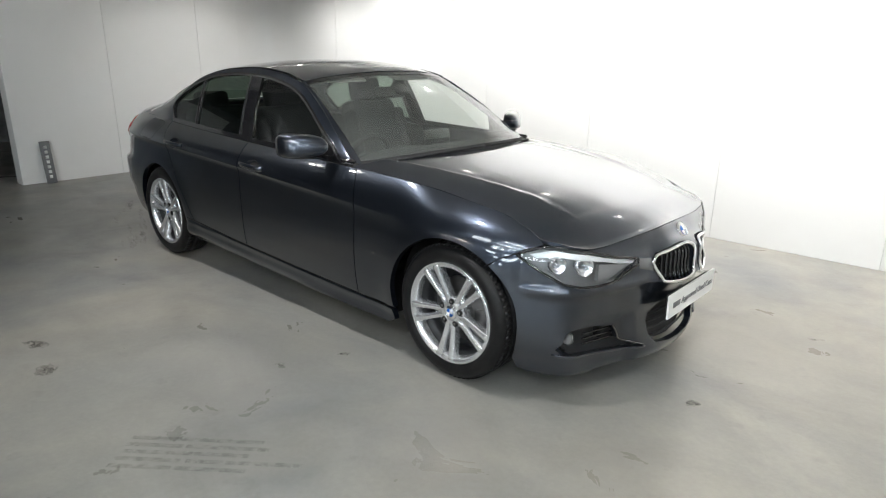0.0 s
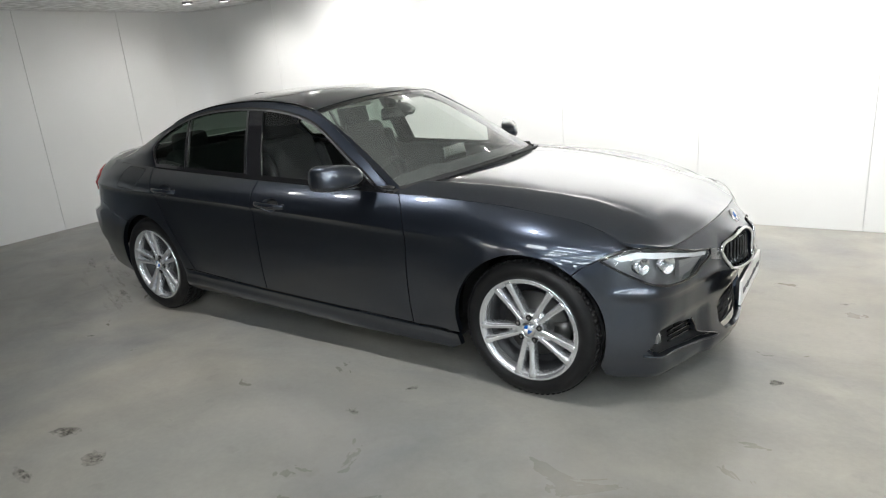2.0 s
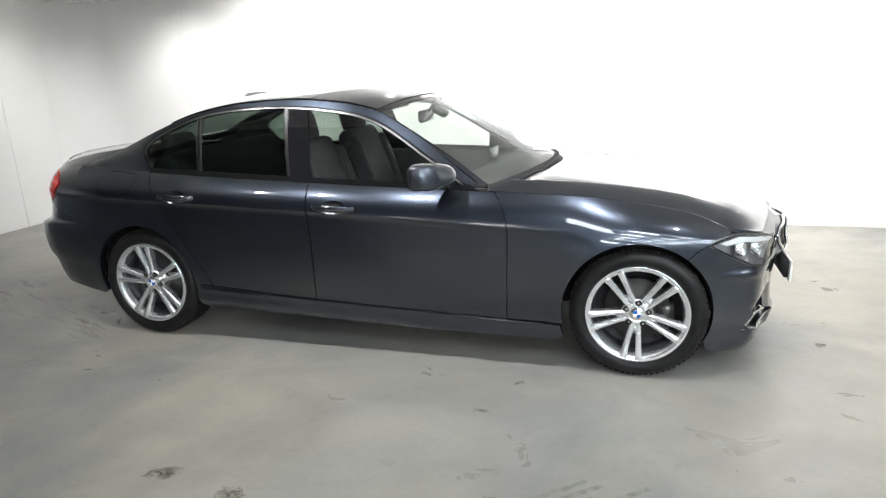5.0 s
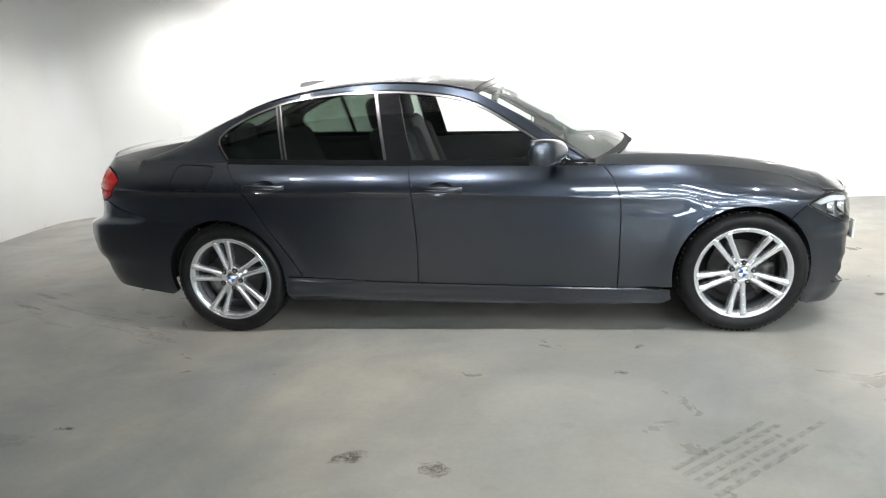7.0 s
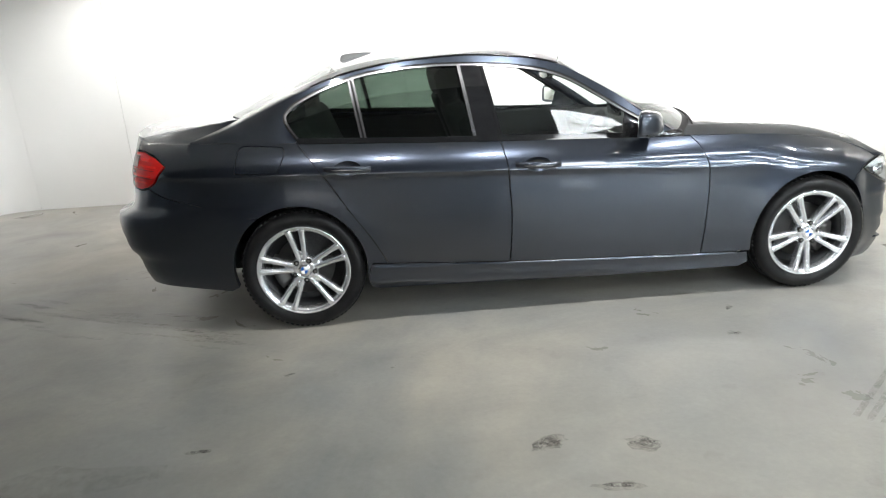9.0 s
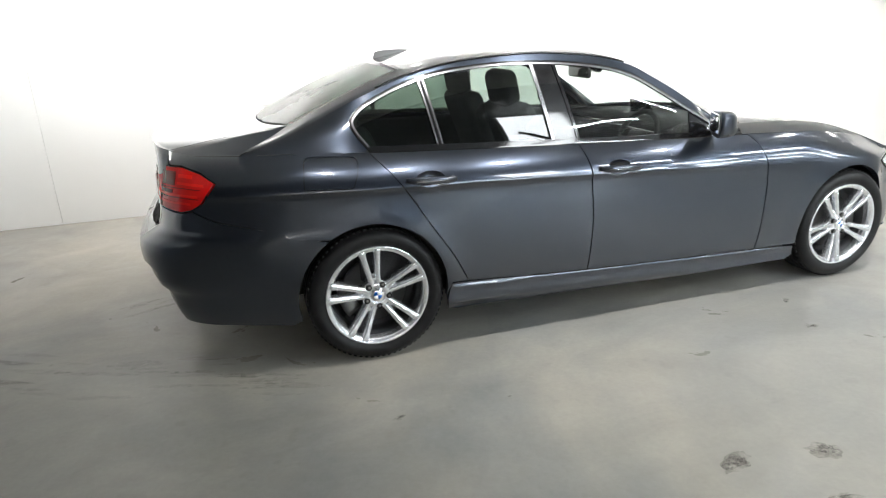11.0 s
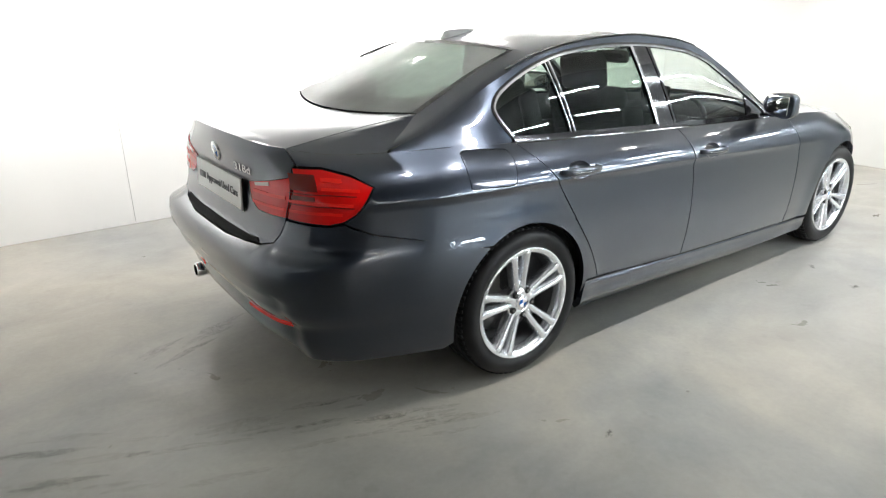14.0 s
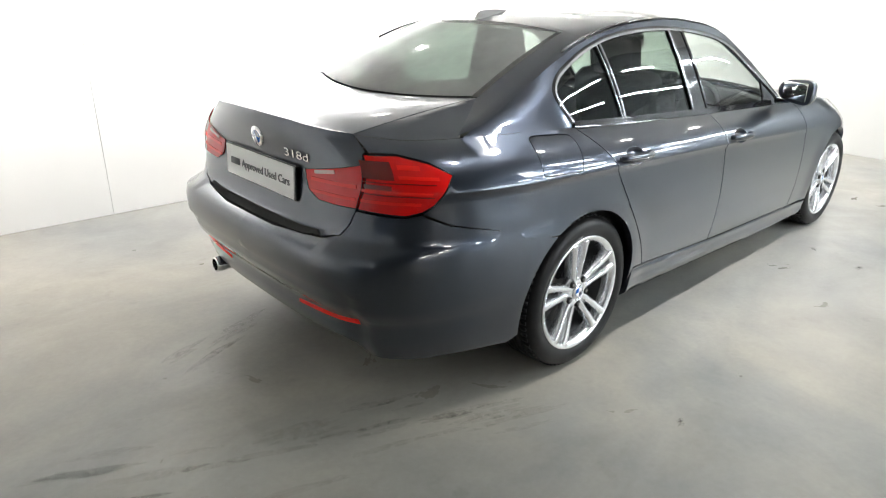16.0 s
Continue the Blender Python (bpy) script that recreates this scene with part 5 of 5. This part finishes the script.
def build_wheel(x, y, side, spin):
    """A wheel with its outer face towards -y on the right (side 1)."""
    m = pose(x, y * side, HUB_Z) @ (pose(0, 0, 0, 0, spin, 0) if side > 0 else pose(0, 0, 0, 0, spin, 180))
    tyre_profile = [(0.236, 0.017), (0.246, 0.008), (0.256, 0.001), (0.270, -0.005), (0.286, -0.006), (0.302, -0.001), (0.314, 0.010), (0.322, 0.026), (0.326, 0.045),
                    (0.328, 0.060), (0.320, 0.062), (0.320, 0.072), (0.328, 0.074), (0.328, 0.105), (0.320, 0.107), (0.320, 0.117), (0.328, 0.119),
                    (0.328, 0.150), (0.320, 0.152), (0.320, 0.162), (0.328, 0.164), (0.326, 0.185), (0.312, 0.210), (0.29, 0.222), (0.25, 0.222), (0.236, 0.21)]
    lip = [(0.214, 0.060), (0.2165, 0.030), (0.219, 0.014), (0.224, 0.007), (0.233, 0.003), (0.2405, 0.0), (0.2445, 0.001), (0.2475, 0.006), (0.248, 0.014), (0.244, 0.022), (0.234, 0.032), (0.228, 0.05)]
    wheel = part("wheel", moved(lathe(lip, 80), m), ALLOY, car, "silver five-double-spoke alloy wheel")
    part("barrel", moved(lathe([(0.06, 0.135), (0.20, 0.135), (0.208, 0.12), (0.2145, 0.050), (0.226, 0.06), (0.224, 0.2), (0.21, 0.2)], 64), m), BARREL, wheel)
    part("tyre", moved(lathe(tyre_profile, 96), m), TYRE, wheel, "black road tyre")
    blocks = []
    for k in range(72):
        a = 2 * math.pi * k / 72
        lug = [Vector((math.cos(a + d) * q, h, math.sin(a + d) * q)) for q in (0.3205, 0.3268) for d, h in ((-0.028, 0.022), (0.02, 0.022), (0.034, 0.052), (-0.014, 0.052))]
        blocks.append((lug, [(3, 2, 1, 0), (4, 5, 6, 7), (0, 1, 5, 4), (1, 2, 6, 5), (2, 3, 7, 6), (3, 0, 4, 7)], None))
    part("tread", moved(merge(*blocks), m), TYRE, wheel, smooth=False)
    part("hub", moved(lathe([(0.0, 0.022), (0.034, 0.022), (0.036, 0.018), (0.05, 0.018), (0.070, 0.026), (0.076, 0.04), (0.072, 0.10)], 40), m), ALLOY, wheel)
    web = [(-0.024, 0.05), (0.024, 0.05), (0.022, 0.09), (0.020, 0.112), (0.0, 0.104), (-0.020, 0.112), (-0.022, 0.09)]
    for k in range(5):
        turn = pose(0, 0, 0, 0, 72 * k, 0)
        for s in (-1, 1):
            spoke = spoke_mesh(s)
            part("spoke", moved(spoke, m @ turn), ALLOY, wheel)
        part("spoke_web", moved(solid(web, 0.03, 0.028), m @ turn), ALLOY, wheel)
        bolt = moved(lathe([(0.0, 0.0135), (0.006, 0.0135), (0.007, 0.0155), (0.007, 0.05)], 10), m @ pose(0, 0, 0, 0, 72 * k + 36, 0) @ Matrix.Translation((0, 0, 0.056)))
        part("wheel_bolt", bolt, STEEL, wheel)
        # Near-black disc on the hub face, painted as the shade of a recess.
        hole = moved(lathe([(0.0, 0.0155), (0.0125, 0.0155), (0.0142, 0.0175), (0.0142, 0.045)], 14), m @ pose(0, 0, 0, 0, 72 * k + 36, 0) @ Matrix.Translation((0, 0, 0.056)))
        part("bolt_hole_shade", hole, DARK_LINING, wheel)
    build_emblem(wheel, m @ pose(0, 0.017, 0), 0.033)
    part("brake_disc", moved(lathe([(0.07, 0.075), (0.07, 0.095), (0.155, 0.095), (0.155, 0.118), (0.07, 0.118)], 48), m), STEEL, wheel)
    caliper = [(rr * math.cos(a), rr * math.sin(a)) for rr, a in [(0.175, radians(q)) for q in range(-32, 33, 8)] + [(0.10, radians(q)) for q in range(32, -33, -8)]]
    place = m @ pose(0, 0, 0, 0, (20 if x > 0 else 170) - spin if side > 0 else 160 - spin, 0)
    part("brake_caliper", moved(solid(caliper, 0.06, 0.078), place), STEEL, wheel)


def spoke_mesh(s):
    """One bar of a double spoke, splaying slightly towards the rim, with a bevelled face."""
    pts, faces = [], []
    rows = [(0.036, 0.0125, 0.0135, 0.021), (0.07, 0.0165, 0.0138, 0.020), (0.105, 0.0212, 0.0138, 0.017), (0.145, 0.0265, 0.0145, 0.011), (0.185, 0.0315, 0.0155, 0.005), (0.208, 0.0345, 0.0172, 0.002), (0.220, 0.0365, 0.0205, 0.001), (0.234, 0.038, 0.024, 0.003)]
    for z, off, half, y in rows:
        c = s * off
        for dx, dy in ((-half, 0.045), (-half, 0.009), (-half * 0.62, 0.0), (half * 0.62, 0.0), (half, 0.009), (half, 0.045)):
            pts.append(Vector((c + dx, y + dy, z)))
    for i in range(len(rows) - 1):
        a, b = 6 * i, 6 * i + 6
        for k in range(5):
            faces.append((a + k, a + k + 1, b + k + 1, b + k))
    faces.append(tuple(range(len(pts) - 6, len(pts))))
    return pts, faces, None


def build_emblem(parent, m, r):
    """A plain round emblem in black, blue and white, its face towards -y of m."""
    badge = part("emblem", moved(lathe([(0.0, -0.002), (r * 0.95, -0.002), (r, 0.0), (r, 0.006)], 32), m), CHROME, parent, "round chrome, blue and white emblem")
    ring = [(r * 0.62 * math.cos(a), r * 0.62 * math.sin(a)) for a in steps(0, 2 * math.pi, 28)[:-1]]
    part("emblem_disc", moved(solid(ring, 0.002, -0.0035), m), BLUE, badge)
    for q in (0, 180):
        wedge = [(0, 0)] + [(r * 0.6 * math.cos(radians(q + d)), r * 0.6 * math.sin(radians(q + d))) for d in range(0, 91, 15)]
        part("emblem_field", moved(solid(wedge, 0.002, -0.0050), m), WHITE, badge)


def text_mesh(words, size, depth=0.0012):
    cu = bpy.data.curves.new("words", "FONT")
    cu.body, cu.size, cu.extrude, cu.align_x, cu.align_y = words, size, depth, "CENTER", "CENTER"
    ob = bpy.data.objects.new("words", cu)
    scene.collection.objects.link(ob)
    me = bpy.data.meshes.new_from_object(ob.evaluated_get(bpy.context.evaluated_depsgraph_get()))
    pts = [v.co.copy() for v in me.vertices]
    faces = [tuple(p.vertices) for p in me.polygons]
    bpy.data.objects.remove(ob)
    bpy.data.meshes.remove(me)
    return pts, faces, None


def build_plates_and_badges():
    # text lies in x, y of its own plane, facing +z
    rear = pose(-2.336, 0, 0.820, 90, 0, -90) @ pose(0, 0, 0, -3, 0, 0)
    plate = part("number_plate", moved_box((0.53, 0.118, 0.008), rear), PLATE, car, "pale grey dealer plate with dark lettering", smooth=False)
    part("plate_holder", moved_box((0.545, 0.13, 0.006), rear @ pose(0, 0, -0.006)), GLOSS_BLACK, plate, smooth=False)
    part("lettering", moved(text_mesh("Approved Used Cars", 0.043), rear @ pose(0.055, 0, 0.0055)), INK, plate)
    part("lettering", moved_box((0.075, 0.026, 0.002), rear @ pose(-0.185, 0, 0.0055)), INK, plate)
    front = pose(2.188, 0, 0.398, 90, 0, 90)
    plate = part("number_plate", moved_box((0.53, 0.112, 0.01), front), PLATE, car, "white dealer plate with dark lettering on the front bumper", smooth=False)
    part("plate_holder", moved_box((0.46, 0.09, 0.02), front @ pose(0, 0, -0.015)), BLACK_PLASTIC, plate)
    part("lettering", moved(text_mesh("Approved Used Cars", 0.043), front @ pose(0.055, 0, 0.0065)), INK, plate)
    part("lettering", moved_box((0.075, 0.026, 0.002), front @ pose(-0.185, 0, 0.0065)), INK, plate)
    q = end_s(0.262, 0.921, True)
    c, n = on_shell(q, 0.921, 0.002), slope(whole, q, 0.921)
    part("boot_badge", moved(text_mesh("318d", 0.042, 0.002), Matrix.Translation(c) @ n.to_track_quat("Z", "Y").to_matrix().to_4x4() @ Matrix.Diagonal((1.85, 1, 1, 1))), CHROME, car, "chrome model badge on the boot lid")
    n = slope(whole, S_TAIL, 0.948)
    build_emblem(car, Matrix.Translation(whole(S_TAIL, 0.948) + n * 0.004) @ n.to_track_quat("-Y", "Z").to_matrix().to_4x4(), 0.040)
    p, n = whole(S_NOSE, 0.690), slope(whole, S_NOSE, 0.690)
    build_emblem(car, Matrix.Translation(p + n * 0.004) @ n.to_track_quat("-Y", "Z").to_matrix().to_4x4(), 0.041)


def moved_box(size, m, bevel=0.0):
    bm = box(size, (0, 0, 0), bevel, 2)
    bmesh.ops.transform(bm, matrix=m, verts=bm.verts)
    return bm


def build_fin():
    pts, faces = [], []
    for x, h, w in ((-0.98, 0.003, 0.012), (-1.02, 0.012, 0.024), (-1.07, 0.021, 0.030), (-1.115, 0.028, 0.031), (-1.15, 0.031, 0.029), (-1.166, 0.028, 0.025), (-1.176, 0.0, 0.026)):
        z = ROOF_Z(x) - 0.004
        for k in range(9):
            a = math.pi * k / 8
            pts.append(Vector((x, -w * math.cos(a) * (1 - 0.5 * math.sin(a)), z + (h + 0.004) * math.sin(a) ** 0.8)))
    for i in range(6):
        for k in range(8):
            faces.append((i * 9 + k, i * 9 + k + 1, i * 9 + k + 10, i * 9 + k + 9))
    part("aerial_fin", (pts, faces, None), FIN, car, "body-coloured shark-fin aerial, its bright reflection painted as pale grey")


def build_inner():
    # dark structure behind the shut lines
    side = [(1.0, 0.2), (0.98, 0.30)] + arch(HUB_F, 0.385, 175, 45) + [(1.72, 0.62), (1.72, BELT(1.72) - 0.02)] + belt_between(1.70, -2.1, 40, -0.015) + [(-2.1, 0.70), (-1.75, 0.62)] + arch(HUB_R, 0.385, 120, 5) + [(-1.03, 0.22)]
    pair("inner_side", sheet(flank(side), shell, step=0.08, thick=0.0, out=-0.016), DARK_LINING, car)
    floor = box((2.0, 1.6, 0.10), (0.0, 0, 0.235), 0.02)
    part("underbody", floor, DARK_LINING, car)
    for x, length in ((1.86, 0.26), (-1.98, 0.42)):
        part("underbody", box((length, 1.0, 0.10), (x, 0, 0.31), 0.02), DARK_LINING, car)
    for x in (HUB_F, HUB_R):
        part("underbody", box((0.9, 1.10, 0.16), (x, 0, 0.33), 0.02), DARK_LINING, car)
        for sign in (1, -1):
            line = arch(x, 0.392, 184, -4)
            ys = (0.55, 0.795 if x < 0 else 0.765)
            pts = [Vector((px, -y * sign, pz)) for px, pz in line for y in ys]
            faces = [(2 * i, 2 * i + 1, 2 * i + 3, 2 * i + 2) for i in range(len(line) - 1)]
            part("wheel_liner", (pts, faces, None), DARK_LINING, car)
    # nose and tail backing
    part("nose_backing", both(sheet([(1.80, 0.24), (S_NOSE, 0.24), (S_NOSE, 0.68), (2.2, 0.66), (1.80, 0.64)], whole, out=-0.11, thick=0.0, step=0.1)), DARK_LINING, car)
    part("tail_backing", both(sheet([(-1.85, 0.30), (S_TAIL, 0.30), (S_TAIL, 0.98), (-2.3, 0.96), (-1.9, 0.90)], whole, out=-0.04, thick=0.0, step=0.1)), DARK_LINING, car)


def build_interior():
    part("cabin_floor", box((2.5, 1.45, 0.04), (-0.45, 0, 0.34), 0.01), DARK_LINING, car)
    for sign in (1, -1):
        wall = box((2.15, 0.05, 0.56), (-0.40, -0.765 * sign, 0.645), 0.02, 2)
        part("door_lining", wall, LEATHER, car)
        part("armrest", box((0.6, 0.06, 0.05), (0.1, -0.715 * sign, 0.72), 0.02), LEATHER, car)
    part("parcel_shelf", box((0.50, 1.30, 0.03), (-1.60, 0, 0.965), 0.012), LEATHER, car)
    pts = []
    prof = [(0.93, 0.90), (0.86, 0.945), (0.70, 0.955), (0.55, 0.940), (0.46, 0.90), (0.44, 0.84), (0.47, 0.74), (0.52, 0.55), (0.60, 0.40)]
    for y in steps(-0.735, 0.735, 10):
        hood = 0.035 * math.exp(-((y + 0.37) / 0.16) ** 2)
        pts += [Vector((x - (0.26 * (y / 0.765) ** 2 if x > 0.6 else 0.0), y, z + (hood if 0.44 < x < 0.6 and z > 0.85 else 0) - (0.05 * (y / 0.765) ** 2 if x > 0.5 else 0.0))) for x, z in prof]
    faces = [(i * 9 + k, i * 9 + k + 1, i * 9 + k + 10, i * 9 + k + 9) for i in range(10) for k in range(8)]
    part("dashboard", (pts, faces, None), LEATHER, car, "black dashboard")
    part("dash_screen", box((0.02, 0.22, 0.09), (0.545, -0.02, 0.985), 0.006, 2, Euler((0, radians(-8), 0)).to_matrix()), GLOSS_BLACK, car)
    strip = tube([(0.452, y, 0.865) for y in steps(-0.7, 0.7, 8)], 0.01, 8)
    part("dash_strip", strip, SATIN, car)
    part("centre_console", box((0.95, 0.22, 0.30), (-0.02, 0, 0.50), 0.04, 3), LEATHER, car)
    # steering wheel on the right
    rim = [(0.0, 0.178 * math.cos(a), 0.178 * math.sin(a)) for a in steps(0, 2 * math.pi, 36)[:-1]]
    m = pose(0.28, -0.37, 0.84, 0, 24, 0)
    wheel = part("steering_wheel", moved(tube(rim, 0.016, 10, True), m), LEATHER, car, "black leather steering wheel")
    hub = box((0.05, 0.16, 0.13), (0, 0, 0), 0.03, 3)
    bmesh.ops.transform(hub, matrix=m, verts=hub.verts)
    part("horn_pad", hub, LEATHER, wheel)
    for a in (0, 180, 270):
        spoke = tube([(0, 0.05 * math.cos(radians(a)), 0.05 * math.sin(radians(a))), (0, 0.17 * math.cos(radians(a)), 0.17 * math.sin(radians(a)))], 0.014, 8)
        part("wheel_spoke", moved(spoke, m), SATIN, wheel)
    column = tube([(0.30, -0.37, 0.83), (0.52, -0.37, 0.76)], 0.04, 12)
    part("steering_column", column, LEATHER, wheel)
    for y in (-0.37, 0.37):
        build_seat(y)
    bench = part("rear_bench", box((0.50, 1.26, 0.20), (-0.98, 0, 0.50), 0.06, 3), LEATHER, car, "black leather rear bench")
    back = box((0.16, 1.26, 0.56), (-1.32, 0, 0.80), 0.06, 3, Euler((0, radians(-22), 0)).to_matrix())
    part("bench_back", back, LEATHER, bench)
    for y in (-0.42, 0.42):
        part("headrest", box((0.09, 0.27, 0.15), (-1.42, y, 1.10), 0.04, 3), LEATHER, bench)
    stalk = tube([(0.16, 0, 1.30), (0.12, 0, 1.245)], 0.010, 8)
    mirror = part("inside_mirror", stalk, GLOSS_BLACK, car, "black rear-view mirror on the windscreen")
    part("mirror_case", box((0.035, 0.24, 0.075), (0.105, 0, 1.225), 0.016, 3), GLOSS_BLACK, mirror)
    part("sensor_cover", box((0.10, 0.09, 0.05), (0.20, 0, 1.25), 0.018, 2, Euler((0, radians(27), 0)).to_matrix()), GLOSS_BLACK, mirror)
    lining = grid(lambda t, w: roof(screen_top(w * 0.95).x + (rear_top(w).x - screen_top(w * 0.95).x) * t, w) - Vector((0, 0, 0.03)), steps(0.02, 0.98, 16), steps(-0.93, 0.93, 16), side=1)
    part("headlining", lining, BEIGE_LINING, car, "pale grey headlining")
    for y in (-0.36, 0.36):
        part("sun_visor", box((0.13, 0.30, 0.015), (-0.02, y * 0.8, 1.312), 0.006, 2, Euler((0, radians(12), 0)).to_matrix()), BEIGE_LINING, car)


def build_seat(y):
    seat = part("front_seat", box((0.54, 0.50, 0.17), (-0.12, y, 0.53), 0.06, 3), LEATHER, car, "black leather front seat")
    for s in (-1, 1):
        part("side_bolster", box((0.46, 0.09, 0.12), (-0.12, y + 0.24 * s, 0.60), 0.04, 3), LEATHER, seat)
        part("back_bolster", box((0.13, 0.09, 0.46), (-0.405, y + 0.235 * s, 0.84), 0.045, 3, Euler((0, radians(-20), 0)).to_matrix()), LEATHER, seat)
        part("headrest_post", tube([(-0.53, y + 0.07 * s, 1.06), (-0.555, y + 0.07 * s, 1.14)], 0.007, 8), CHROME, seat)
    part("seat_back", box((0.13, 0.48, 0.62), (-0.44, y, 0.83), 0.055, 3, Euler((0, radians(-20), 0)).to_matrix()), LEATHER, seat)
    part("headrest", box((0.10, 0.27, 0.19), (-0.565, y, 1.195), 0.045, 3, Euler((0, radians(-12), 0)).to_matrix()), LEATHER, seat)


def build_small():
    for y0, y1, x0 in ((-0.60, -0.02, 0.84), (0.0, 0.58, 0.86)):
        line = [Vector((0.70 + 0.20 * (1 - (y / 0.765) ** 2) + 0.02, y, 0.966 - 0.05 * (y / 0.765) ** 2)) for y in steps(y0, y1, 14)]
        wiper = part("wiper", tube(line, 0.0055, 6, False, 1.2), BLACK_PLASTIC, car, "black wiper lying along the screen")


build_doors()
build_wings()
build_skirts()
build_bumpers()
build_front_details()
build_top()
build_tail()
build_cabin_side()
build_mirrors()
for hub, off in ((HUB_F, -0.868), (HUB_R, -0.880)):
    for side in (1, -1):
        build_wheel(hub, off, side, {HUB_F: 185, HUB_R: -7}[hub])
build_plates_and_badges()
build_fin()
build_inner()
build_interior()
build_small()
